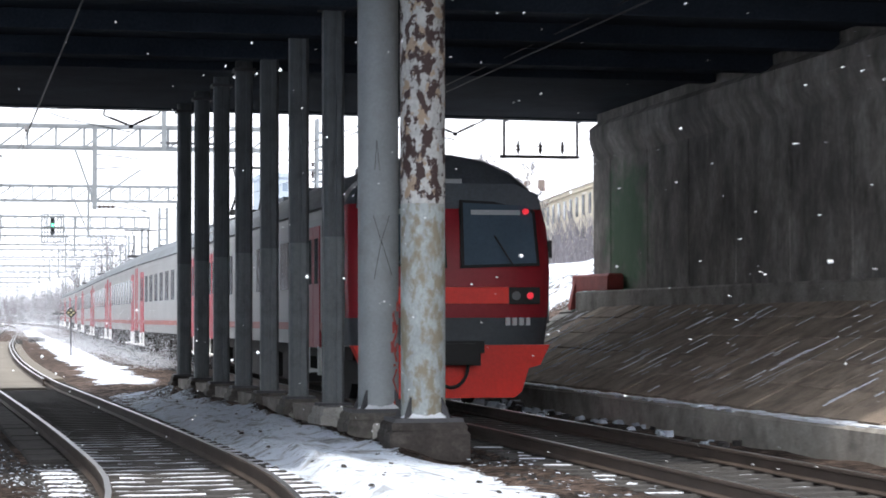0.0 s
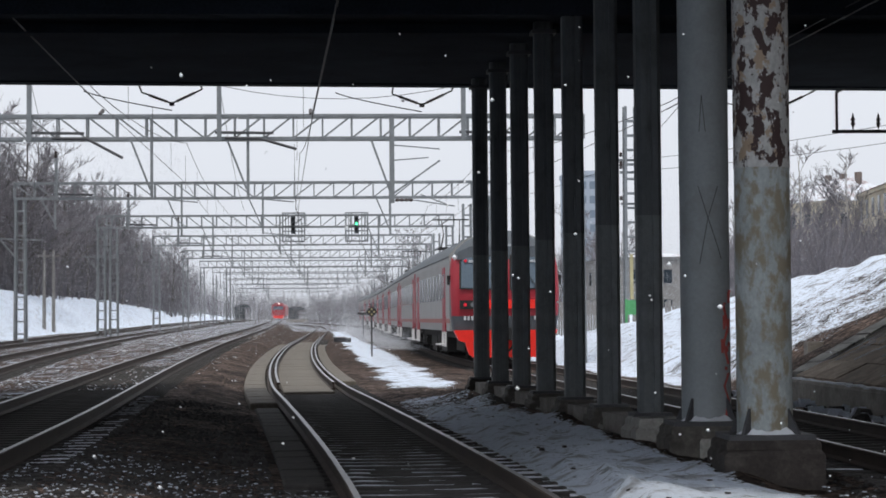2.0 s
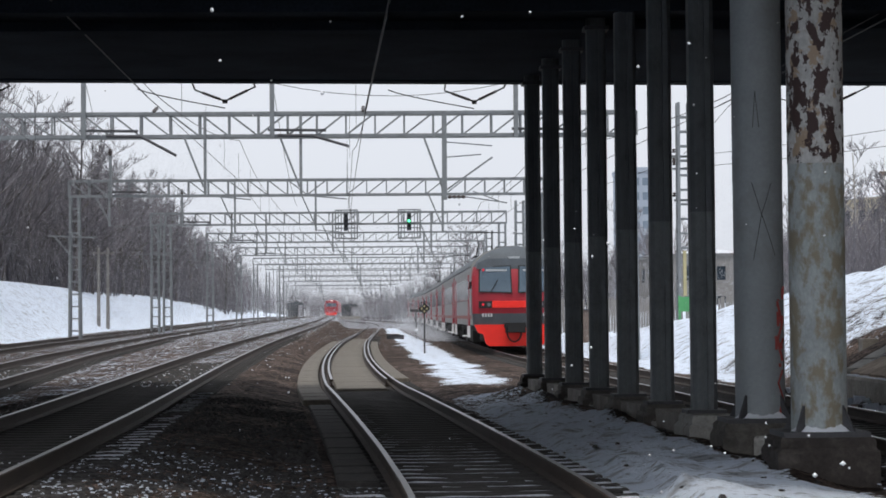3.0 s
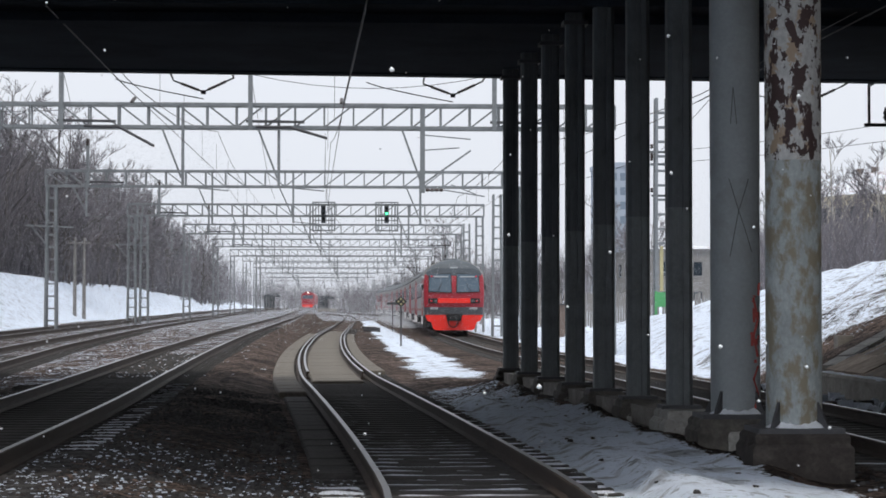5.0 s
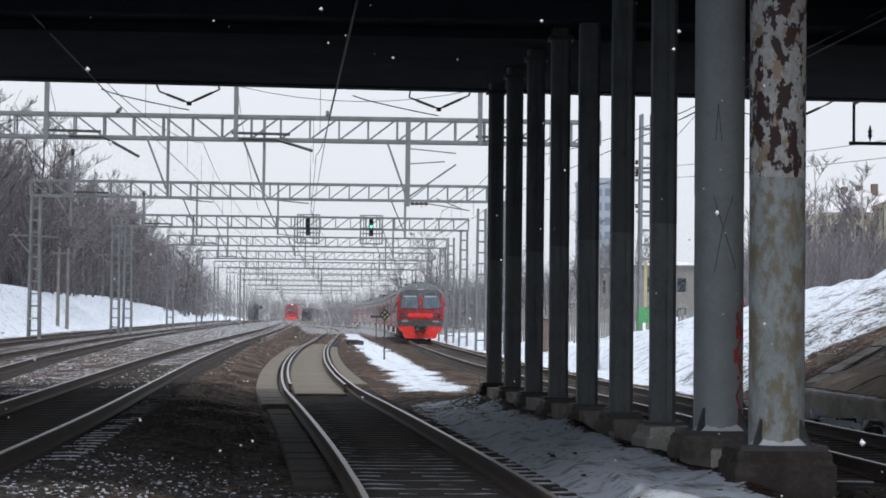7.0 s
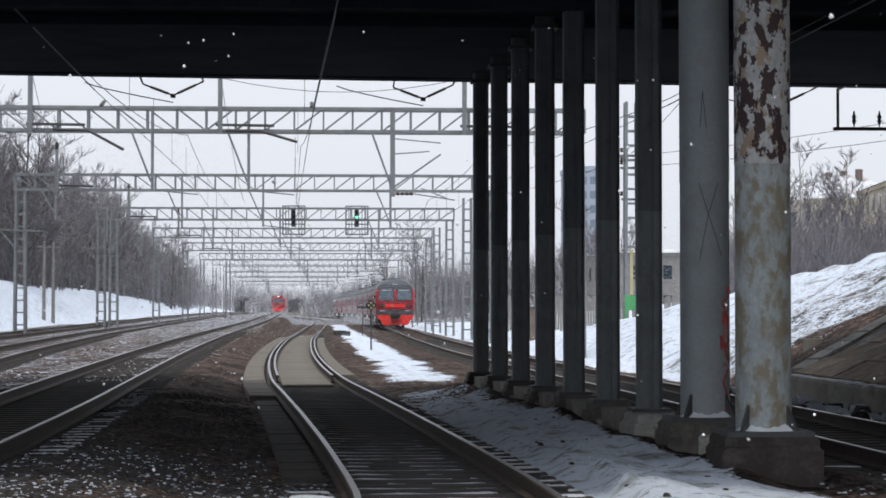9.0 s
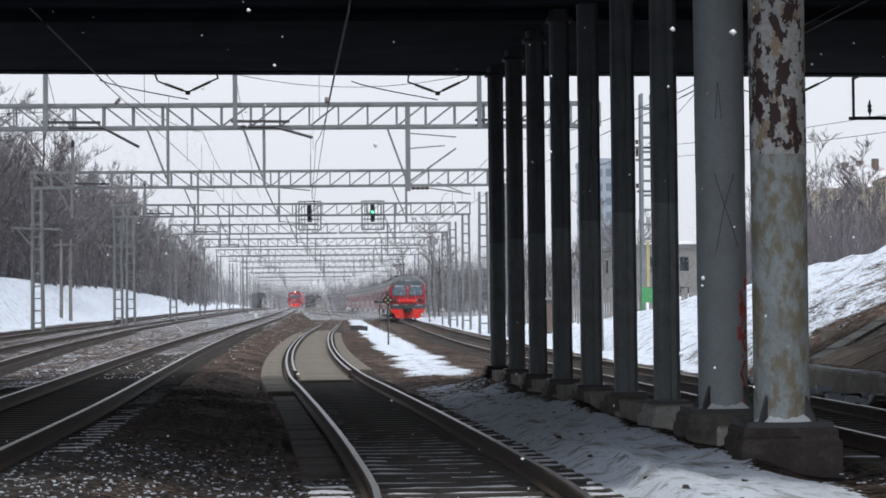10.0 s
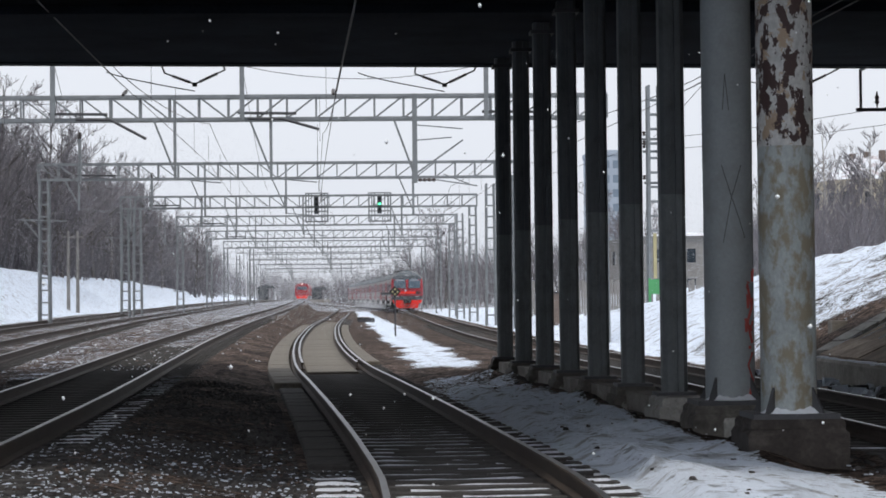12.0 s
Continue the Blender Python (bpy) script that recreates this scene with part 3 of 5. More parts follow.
railway("train", -30.0, 600, 120)
railway("left", -30.0, 600, 120)
railway("outer", 30.0, 600, 110)
railway("far", 50.0, 600, 60)


# ---- bridge ----
def bridge():
    deck = thing("road_bridge", pose(0, 0, 0), "wide dark road bridge crossing above the tracks", "bridge", kind="structure")
    g = Geo()
    x0, x1 = -60.0, 40.0
    g.add([(x0, 15.4, 6.4), (x1, 15.4, 6.4), (x1, bridge_edge(x1), 6.4), (x0, bridge_edge(x0), 6.4), (x0, 15.4, 8.2), (x1, 15.4, 8.2), (x1, bridge_edge(x1), 8.2), (x0, bridge_edge(x0), 8.2)],
          [(0, 3, 2, 1), (4, 5, 6, 7), (0, 1, 5, 4), (2, 3, 7, 6), (0, 4, 7, 3), (1, 2, 6, 5)])
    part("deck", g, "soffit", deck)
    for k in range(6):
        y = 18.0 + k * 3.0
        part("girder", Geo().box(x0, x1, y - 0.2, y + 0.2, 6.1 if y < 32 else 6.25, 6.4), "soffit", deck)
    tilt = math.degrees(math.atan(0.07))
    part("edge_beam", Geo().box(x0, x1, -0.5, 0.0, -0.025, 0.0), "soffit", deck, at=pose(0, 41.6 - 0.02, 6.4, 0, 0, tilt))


bridge()
COLUMNS = []
for k in range(9):
    d = 19.7 + 2.59 * (8 - k)
    COLUMNS.append((4.36 + (3.26 - 4.36) * (8 - k) / 8 + 0.06 * (k == 7), d))



def worn_block(x0, x1, y0, y1, z0, z1, b=0.035):
    """A cast block with broken, uneven edges."""
    r = random.Random(int((x0 + 7 * y0 + 13 * z1) * 1000))
    g, loops, nx = Geo(), [], 6
    for z, k in ((z0, 0), (z1 - b, 0), (z1, b)):
        ring = []
        for (ax, ay), (bx, by) in zip(((x0, y0), (x1, y0), (x1, y1), (x0, y1)), ((x1, y0), (x1, y1), (x0, y1), (x0, y0))):
            for i in range(nx):
                u = i / nx
                px, py = ax + (bx - ax) * u, ay + (by - ay) * u
                cx, cy = (x0 + x1) / 2, (y0 + y1) / 2
                q = k * r.uniform(0.4, 1.6)
                px += (q if px < cx - 1e-6 else -q if px > cx + 1e-6 else 0) * (abs(px - cx) > (x1 - x0) / 2 - 0.01)
                py += (q if py < cy - 1e-6 else -q if py > cy + 1e-6 else 0) * (abs(py - cy) > (y1 - y0) / 2 - 0.01)
                ring.append((px, py, z - (r.uniform(0, b * 0.8) if z > z0 and k == 0 else 0)))
        loops.append(ring)
    n = 4 * nx
    g.add([p for ring in loops for p in ring], [(j * n + i, j * n + (i + 1) % n, (j + 1) * n + (i + 1) % n, (j + 1) * n + i) for j in range(2) for i in range(n)] + [tuple(range(2 * n, 3 * n))])
    return g


def thick_column(x, y, mat, upper, label, foot_mat):
    root = thing("bridge_column", pose(x, y, 0.45), label, "column", "columns under the bridge")
    part("shaft", Geo().tube([(0, 0, 0.0), (0, 0, 2.62)], 0.272, 40), mat, root)
    part("upper_shaft", Geo().tube([(0, 0, 2.62), (0, 0, 6.1)], 0.275, 40), upper, root)
    part("base_plate", Geo().box(-0.42, 0.42, -0.36, 0.36, -0.02, 0.03), "steel_dark", root)
    for a in range(4):
        g = Geo().add([(0.26, -0.015, 0.03), (0.4, -0.015, 0.03), (0.26, -0.015, 0.3), (0.26, 0.015, 0.03), (0.4, 0.015, 0.03), (0.26, 0.015, 0.3)], [(0, 1, 2), (5, 4, 3), (0, 3, 4, 1), (1, 4, 5, 2), (2, 5, 3, 0)])
        part("gusset", g, "steel_dark", root, at=pose(0, 0, 0, 0, 0, 45 + 90 * a))
    g = Geo()
    n = 14
    for i in range(n):
        a0, a1 = [radians(205 + 130 * j / n) for j in (i, i + 1)]
        h0, h1 = [0.035 + 0.035 * (j in (3, 10, 11)) + 0.012 * math.sin(j * 1.7) for j in (i, i + 1)]
        r, r2 = 0.272, 0.35
        g.add([(r * math.cos(a0), r * math.sin(a0), 0.03 + h0), (r * math.cos(a1), r * math.sin(a1), 0.03 + h1), (r2 * math.cos(a1), r2 * math.sin(a1), 0.031), (r2 * math.cos(a0), r2 * math.sin(a0), 0.031)], [(0, 3, 2, 1)], 0, True)
    part("snow_rim", g, "snow", root, "thin rim of snow on the base plate")
    foot = thing("footing", pose(x, y, 0), "stained concrete footing under a bridge column", "footing", "column footings")
    part("block", worn_block(-0.49, 0.49, -0.43, 0.43, -0.3, 0.34), foot_mat, foot)
    part("top_course", worn_block(-0.46, 0.46, -0.4, 0.4, 0.34, 0.43, 0.025), foot_mat, foot)
    if foot_mat == "old_concrete":
        part("render_patch", worn_block(-0.16, 0.2, -0.46, -0.42, 0.02, 0.3), "pale_concrete", foot, "pale patch of render on the block")
    return root


def thin_column(x, y):
    root = thing("bridge_column", pose(x, y, 0.42), "slim dark steel column carrying the road bridge", "column", "columns under the bridge")

    def shell(z0, z1, grow):
        h, c, g = 0.15 + grow, 0.05, Geo()
        ring = [(-h, -h + c), (-h + c, -h), (-0.03, -h), (-0.025, -h + 0.025), (0.025, -h + 0.025), (0.03, -h), (h - c, -h), (h, -h + c), (h, h - c), (h - c, h), (-h + c, h), (-h, h - c)]
        n = len(ring)
        g.add([(a, b, z) for z in (z0, z1) for a, b in ring], [(k, (k + 1) % n, n + (k + 1) % n, n + k) for k in range(n)] + [tuple(range(n))[::-1], tuple(range(n, 2 * n))])
        return g
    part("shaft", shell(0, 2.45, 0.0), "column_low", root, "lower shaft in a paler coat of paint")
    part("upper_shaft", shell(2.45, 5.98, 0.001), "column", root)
    part("base_plate", Geo().box(-0.24, 0.24, -0.24, 0.24, -0.02, 0.03), "steel_dark", root)
    part("head_plate", Geo().box(-0.2, 0.2, -0.2, 0.2, 5.78, 5.84), "steel_dark", root)
    return root


for k, (cx, cy) in enumerate(COLUMNS):
    if k == 8:
        old = thick_column(cx, cy, "column_old", "column_rust", "round steel column with flaking paint and rust on a concrete footing", "footing_dark")
    elif k == 7:
        grey_col = thick_column(cx, cy, "column_grey", "column_grey", "round grey painted steel column with scrawled marks", "old_concrete")
        marks = Geo()
        for dx, zs in ((0.06, (1.75, 1.5, 1.33, 1.1)), (0.09, (1.0, 0.86, 0.7, 0.45))):
            for j in range(3):
                a0 = radians(-90 + 34 + 16 * ((j + (dx > 0.07)) % 2))
                a1 = radians(-90 + 34 + 16 * ((j + 1 + (dx > 0.07)) % 2))
                p, q = [(0.279 * math.cos(a), 0.279 * math.sin(a), z) for a, z in ((a0, zs[j] - 0.45), (a1, zs[j + 1] - 0.45))]
                marks.bar(p, q, 0.025, 0.008)
        for j in range(14):
            a0, z0 = radians(-90 + random.uniform(28, 56)), random.uniform(0.5, 1.35)
            a1, z1 = a0 + radians(random.uniform(-9, 9)), z0 + random.uniform(-0.16, 0.16)
            marks.bar((0.275 * math.cos(a0), 0.275 * math.sin(a0), z0), (0.275 * math.cos(a1), 0.275 * math.sin(a1), z1), 0.034, 0.008)
        part("red_scrawl", marks, "rust_red", grey_col, "scrawled red paint marks")
        marks = Geo()
        for (d0, z0), (d1, z1) in (((-24, 2.6), (-2, 2.25)), ((-2, 2.25), (22, 2.6)), ((-2, 2.25), (-22, 1.75)), ((-2, 2.25), (30, 1.8)), ((-14, 3.6), (-6, 3.2)), ((-14, 3.6), (-20, 3.2))):
            for j in range(6):
                pts = []
                for u in (j / 6, (j + 1) / 6):
                    a = radians(-90 + d0 + (d1 - d0) * u)
                    pts.append((0.2755 * math.cos(a), 0.2755 * math.sin(a), z0 + (z1 - z0) * u))
                marks.bar(pts[0], pts[1], 0.006, 0.006)
        part("dark_scrawl", marks, "black", grey_col, "scratched dark lines")
    else:
        thin_column(cx, cy)

def slim_footing(x, y, front, mat, label):
    root = thing("footing", pose(x, y, 0), label, "footing", "column footings")
    part("block", worn_block(-0.32, 0.3, -front, 0.35, -0.25, 0.3), mat, root)
    part("top_course", worn_block(-0.27, 0.27, -front + 0.06, 0.3, 0.3, 0.41, 0.03), mat, root)
    part("mortar_patch", worn_block(-0.22, 0.1, -front - 0.02, -front + 0.05, -0.05, 0.22), "pale_concrete", root, "pale mortar patch")


# low footing wall under the slim columns, with arched openings
for k in range(6):
    (ax, ay), (bx, by) = COLUMNS[k], COLUMNS[k + 1]
    slim_footing(ax, ay, 0.35 + 0.1 * (k % 2), "footing_dark" if k == 0 else "old_concrete", "weathered concrete footing block of a slim column")
    g = Geo().sweep([(ax, ay - 0.35, 0), (bx, by + 0.35, 0)], [(-0.16, 0.12), (0.16, 0.12), (0.16, 0.36), (-0.16, 0.36)])
    tagged(part("footing_beam", g, "concrete"), "low concrete beam tying two column footings", "beam", "footing beams")
ax, ay = COLUMNS[6]
slim_footing(ax, ay, 0.85, "pale_concrete", "pale concrete footing block of a slim column")


# ---- abutment ----
def abutment():
    root = thing("abutment", pose(0, 0, 0), "soot-dark concrete bridge abutment above a paved slope", "abutment", kind="structure")
    y1 = 41.3
    part("wall", Geo().box(12.9, 16.4, 5, y1, 1.5, 5.55), "soot", root)
    # flared coping under the deck, rounded at the free end
    rings = []
    for z, out in ((5.3, 0.0), (5.55, 0.14), (5.75, 0.2), (6.05, 0.2), (6.2, 0.02), (6.4, 0.02)):
        rings.append([(12.9 - out, 5, z), (12.9 - out, y1 - 0.5, z)] + [(12.9 - out + 0.5 - 0.5 * math.cos(a), y1 - 0.5 + (0.5 + out) * math.sin(a), z) for a in np.linspace(0.3, math.pi / 2, 6)] + [(16.4, y1 + out, z)])
    n, g = len(rings[0]), Geo()
    g.add([p for r in rings for p in r], [(j * n + i, (j + 1) * n + i, (j + 1) * n + i + 1, j * n + i + 1) for j in range(len(rings) - 1) for i in range(n - 1)])
    part("coping", g, "soot", root, "flared concrete coping with a rounded corner")
    for yy in np.arange(7.5, 40, 2.7):
        part("formwork_joint", Geo().box(12.885, 12.91, yy, yy + 0.05, 2.35, 5.3), "soot", root)
    part("ledge", worn_block(12.45, 12.9, 5, y1 - 0.02, 1.6, 2.28), "concrete", root)
    part("kerb", worn_block(8.95, 9.3, 5, 39.0, -0.2, 0.42), "concrete", root, "low concrete kerb with a line of snow")
    foot, run = Vector((9.31, 0, 0.39)), Vector((3.3, 0, 1.54))
    g = Geo().add([(9.3, 5, 0.38), (12.6, 5, 1.92), (12.95, 42.3, 2.05), (9.3, 39.5, 0.38), (9.3, 5, -0.3), (12.6, 5, -0.3), (12.95, 42.3, -0.3), (9.3, 39.5, -0.3)], [(0, 1, 2, 3), (3, 2, 6, 7), (0, 4, 5, 1)])
    part("slope", g, "earth", root)
    for i in range(16):
        for j in range(5):
            ya, yb = 16 + i * 1.45, 16 + i * 1.45 + 1.43
            u0, u1 = j / 5 + 0.004, (j + 1) / 5 - 0.004
            p = [foot + Vector((0, yy, 0)) + run * u for yy, u in ((ya, u0), (ya, u1), (yb, u1), (yb, u0))]
            lift = Vector((-0.025, 0, 0.055)) * (0.75 + 0.5 * random.random())
            slab = Geo().add(p + [q + lift for q in p], [(4, 7, 6, 5), (0, 4, 5, 1), (1, 5, 6, 2), (2, 6, 7, 3), (3, 7, 4, 0)])
            part("paving_slab", slab, "slope_slab", root)
    # pale border stones along the free end of the paving
    a, b = Vector((9.25, 39.35, 0.42)), Vector((12.95, 42.2, 2.02))
    for i in range(9):
        p, q = a.lerp(b, i / 9 + 0.006), a.lerp(b, (i + 1) / 9 - 0.006)
        side = Vector((0.22, -0.28, 0.02))
        top = Vector((-0.02, 0.0, 0.09 + 0.03 * random.random()))
        base = [p, q, q + side, p + side]
        part("border_stone", Geo().add(base + [v + top for v in base], [(4, 5, 6, 7), (0, 4, 7, 3), (3, 7, 6, 2), (2, 6, 5, 1), (1, 5, 4, 0)]), "pale_concrete", root, "pale border stone")
    g = Geo()
    for i in range(170):
        yy, u = random.uniform(18, 39.5), random.uniform(0.02, 0.95)
        p = foot + Vector((0, yy, 0.075)) + run * u
        ln = random.uniform(0.08, 0.6) * (1.5 - u)
        g.bar(p, p + run.normalized() * ln + Vector((0, random.uniform(-0.05, 0.05), 0)), random.uniform(0.004, 0.016), 0.012)
    tagged(part("snow_streaks", g, "snow_dirty", root, "thin streaks of snow in the joints"), kind="stuff")
    g = Geo()
    for i in range(120):
        yy = 5 + i * 0.283
        g.box(8.96 + random.uniform(0, 0.1), 9.16 + random.uniform(0, 0.12), yy, yy + 0.283, 0.405, 0.425 + random.uniform(0, 0.02))
    tagged(part("kerb_snow", g, "snow_dirty", root, "line of snow along the kerb"), kind="stuff")
    part("beam_end", worn_block(12.5, 12.88, 38.9, 41.75, 2.3, 2.66), "rust_red", root, "red painted beam along the foot of the wall")
    part("beam_leg", Geo().bar((12.62, 41.55, 2.6), (12.4, 41.55, 1.5), 0.22), "rust_red", root)


abutment()
# unseen wall, added to keep western sky light from under the bridge
tagged(part("abutment_west", Geo().box(-26, -21, 16.5, 40, -0.5, 6.4), "soot"), "unseen wall added at the far side of the yard to block sky light", "abutment", kind="structure")


# ---- overhead line ----
def lattice_mast(name, at, height, width=0.55, mats="steel", label="grey lattice steel mast of the overhead line", group="overhead line masts"):
    root = thing(name, at, label, "mast", group)
    a, b = width / 2, width / 2 * 0.8
    legs = [(-a, -a), (a, -a), (a, a), (-a, a)]
    for px, py in legs:
        part("leg", Geo().bar((px, py, -0.3), (px * 0.8, py * 0.8, height), 0.12), mats, root)
    n = int(height / 0.62)
    far, near = Geo(), at.translation.y < 125
    for i in range(n):
        z, k, g = i * height / n, 1 - 0.2 * i / n, Geo()
        for j in range(4):
            (ax, ay), (bx, by) = legs[j], legs[(j + 1) % 4]
            if near:
                part("rung", Geo().bar((ax * k, ay * k, z), (bx * k, by * k, z), 0.075), mats, root)
                if j % 2:
                    part("diagonal", Geo().bar((ax * k, ay * k, z), (bx * k, by * k, z + height / n), 0.04), mats, root)
                continue
            g.bar((ax * k, ay * k, z), (bx * k, by * k, z), 0.075)
            if j % 2:
                g.bar((ax * k, ay * k, z), (bx * k, by * k, z + height / n), 0.04)
        far.add(g.v, g.f)
    if far.v:
        tagged(part("bracing", far, mats, root), kind="stuff")
    return root



def gantry(y, x0, x1, z, depth=0.8, skew=0.0, downs=(), ups=()):
    root = thing("overhead_line_gantry", pose(x0, y, z, 0, 0, math.degrees(math.atan(skew))), "grey steel truss gantry spanning the tracks for the overhead line", "gantry", "gantries over the tracks")
    w = x1 - x0
    n = max(4, int(w / 1.0))
    for yy in (-0.3, 0.3):
        for zz in (0, depth):
            part("chord", Geo().bar((0, yy, zz), (w, yy, zz), 0.11), "steel", root)
    for i in range(n + 1):
        xx = i * w / n
        g = Geo()
        g.bar((xx, -0.3, 0), (xx, -0.3, depth), 0.06).bar((xx, 0.3, 0), (xx, 0.3, depth), 0.06)
        g.bar((xx, -0.3, 0), (xx, 0.3, 0), 0.05).bar((xx, -0.3, depth), (xx, 0.3, depth), 0.05)
        part("frame", g, "steel", root)
        if i < n:
            a, b = ((0, depth) if i < n / 2 else (depth, 0))
            part("diagonal", Geo().bar((xx, -0.3, b), (xx + w / n, -0.3, a), 0.06), "steel", root)
    for px, drop, thick in downs:
        u = px - x0
        part("hanger", Geo().bar((u, -0.35, depth + 0.05), (u, -0.35, -drop), thick), "steel", root)
        part("brace", Geo().bar((u - 0.75, -0.35, 0), (u - 0.05, -0.35, -drop + 0.35), 0.07), "steel", root)
        if y > 80 or thick < 0.15:
            part("steady_arm", Geo().bar((u, -0.35, -drop + 0.05), (u + 1.6, -0.35, -drop - 0.1), 0.04), "steel", root)
            continue
        g = Geo().bar((u, -0.35, -drop + 0.3), (u + 1.7, -0.35, -drop + 1.5), 0.06).bar((u, -0.35, -0.25), (u + 1.7, -0.35, -0.4), 0.04).bar((u, -0.35, -0.8), (u + 1.3, -0.35, -0.7), 0.04)
        part("cantilever", g, "steel", root)
        part("insulator", Geo().tube([(u + 0.1 + 0.08 * i, -0.35, -drop + 0.1) for i in range(9)], [0.03, 0.07] * 4 + [0.03], 8), "ceramic", root)
        part("steady_arm", Geo().bar((u + 0.75, -0.35, -drop + 0.1), (u + 2.2, -0.35, -drop - 0.12), 0.04).bar((u + 1.0, -0.35, -drop + 0.3), (u + 1.9, -0.35, -drop - 0.05), 0.035), "steel", root)
    for px, rise in ups:
        u = px - x0
        part("post", Geo().bar((u, -0.4, -0.1), (u, -0.4, depth + rise), 0.16), "steel", root)
        part("crossarm", Geo().bar((u - 0.15, -0.4, depth * 0.25), (u + 1.9, -0.4, depth * 0.22), 0.09), "steel_dark", root)
        part("insulator", Geo().tube([(u, -0.4, depth + rise + 0.06 * i) for i in range(7)], [0.05, 0.14, 0.05, 0.16, 0.05, 0.12, 0.04], 8), "ceramic", root)
    return root



YG = [72, 107, 141, 175, 212, 250, 290, 335, 385, 440, 500]
XL = [-17, -15.4, -14.8, -13.7, -13.6, -14, -14.5, -15, -16, -17, -18]
XR = [9.2, 8.9, 9.2, 9.6, 10.2, 10.2, 9.8, 9.2, 7.8, 5.8, 4.0]
for i, y in enumerate(YG):
    xl, xr = XL[i] - 0.3, XR[i] + 0.3
    if i == 0:
        downs = [(-5.76, 2.15, 0.1), (-2.4, 2.15, 0.1), (2.66, 2.3, 0.17)]
        ups = [(-10.0, 1.2), (-3.4, 1.15), (5.2, 1.2)]
    else:
        downs = [(track_x("middle", y) - 1.9, 1.9, 0.1), (track_x("train", y) - 2.2, 2.0, 0.12), (track_x("left", y) - 2.0, 2.0, 0.1), (track_x("outer", y) - 2.0, 1.6, 0.1)]
        ups = [] if i > 4 else [(xl + 2.2, 1.3)]
    gantry(y, xl, xr, 8.0 + 0.3 * (i > 5), downs=downs, ups=ups)
    if i == 0:
        for xa, za, xb, zb in ((-8.0, 8.0, -6.75, 7.3), (-2.0, 8.0, -0.7, 7.6)):
            arm = part("steady_arm", Geo().tube([(xa - 1.2, y - 0.5, za), (xa, y - 0.5, za - 0.02), (xb, y - 0.5, zb)], 0.05, 8), "steel_dark")
            tagged(arm, "dark steady arm fixed below a gantry truss", "steady arm", "steady arms")
    for x in (xl + 0.3, xr - 0.3):
        zb = ground_z(x, y) - 0.05
        mast = lattice_mast("lattice_mast", pose(x, y, zb), 8.0 - zb)
        if x < 0 and i in (1, 2, 3):
            part("feeder_arm", Geo().bar((-1.3, -0.35, 5.6), (1.2, -0.35, 5.5), 0.07).bar((-0.2, -0.35, 4.6), (-1.0, -0.35, 5.55), 0.06), "steel", mast)
for x, y, top in ((-13.95, 141, 8.0), (8.8, 119, 8.3), (9.3, 158, 8.2), (-10.2, 235, 7.5)):
    zb = ground_z(x, y) - 0.05
    lattice_mast("lattice_mast", pose(x, y, zb), top - zb)
tall = lattice_mast("lattice_mast", pose(14.0, 90, 0.0), 11.0, 0.6, "steel", "tall lattice mast with a green painted foot beside the snow")
part("green_foot", Geo().box(-0.36, -0.26, -0.36, -0.26, 0, 2.4).box(0.26, 0.36, -0.36, -0.26, 0, 2.4).box(-0.3, 0.3, -0.35, -0.3, 0.9, 1.0).box(-0.3, 0.3, -0.35, -0.3, 1.7, 2.35).box(-0.3, 0.3, -0.34, -0.3, 0.05, 0.6), "green", tall, "green painted foot of the mast")
part("yellow_guard", Geo().box(-0.12, 0.02, -0.34, -0.26, 2.4, 4.4).box(0.14, 0.24, -0.34, -0.26, 2.4, 3.4), "yellow", tall, "yellow cable guard")
part("crossarms", Geo().box(-0.6, 0.6, -0.1, 0.0, 8.55, 8.65).box(-0.5, 0.5, -0.1, 0, 8.0, 8.1).box(-0.45, 0.45, -0.1, 0, 6.6, 6.7), "steel", tall)
for zz in (8.2, 8.35, 8.75, 6.8):
    part("insulator", Geo().tube([(-0.45, -0.1, zz + 0.05 * j) for j in range(5)], [0.03, 0.09, 0.04, 0.09, 0.03], 8), "ceramic", tall)


def wire(points, r=0.012, sag=0.0, name="overhead_wire", label="thin overhead line wire above a track"):
    g = Geo()
    path = []
    for a, b in zip(points, points[1:]):
        for i in range(8):
            u = i / 8
            p = Vector(a).lerp(Vector(b), u)
            p.z -= 4 * sag * u * (1 - u)
            path.append(p)
    path.append(Vector(points[-1]))
    g.tube(path, r, 5, caps=False)
    return tagged(part(name, g, "steel_dark"), label, "wire", "overhead wires")


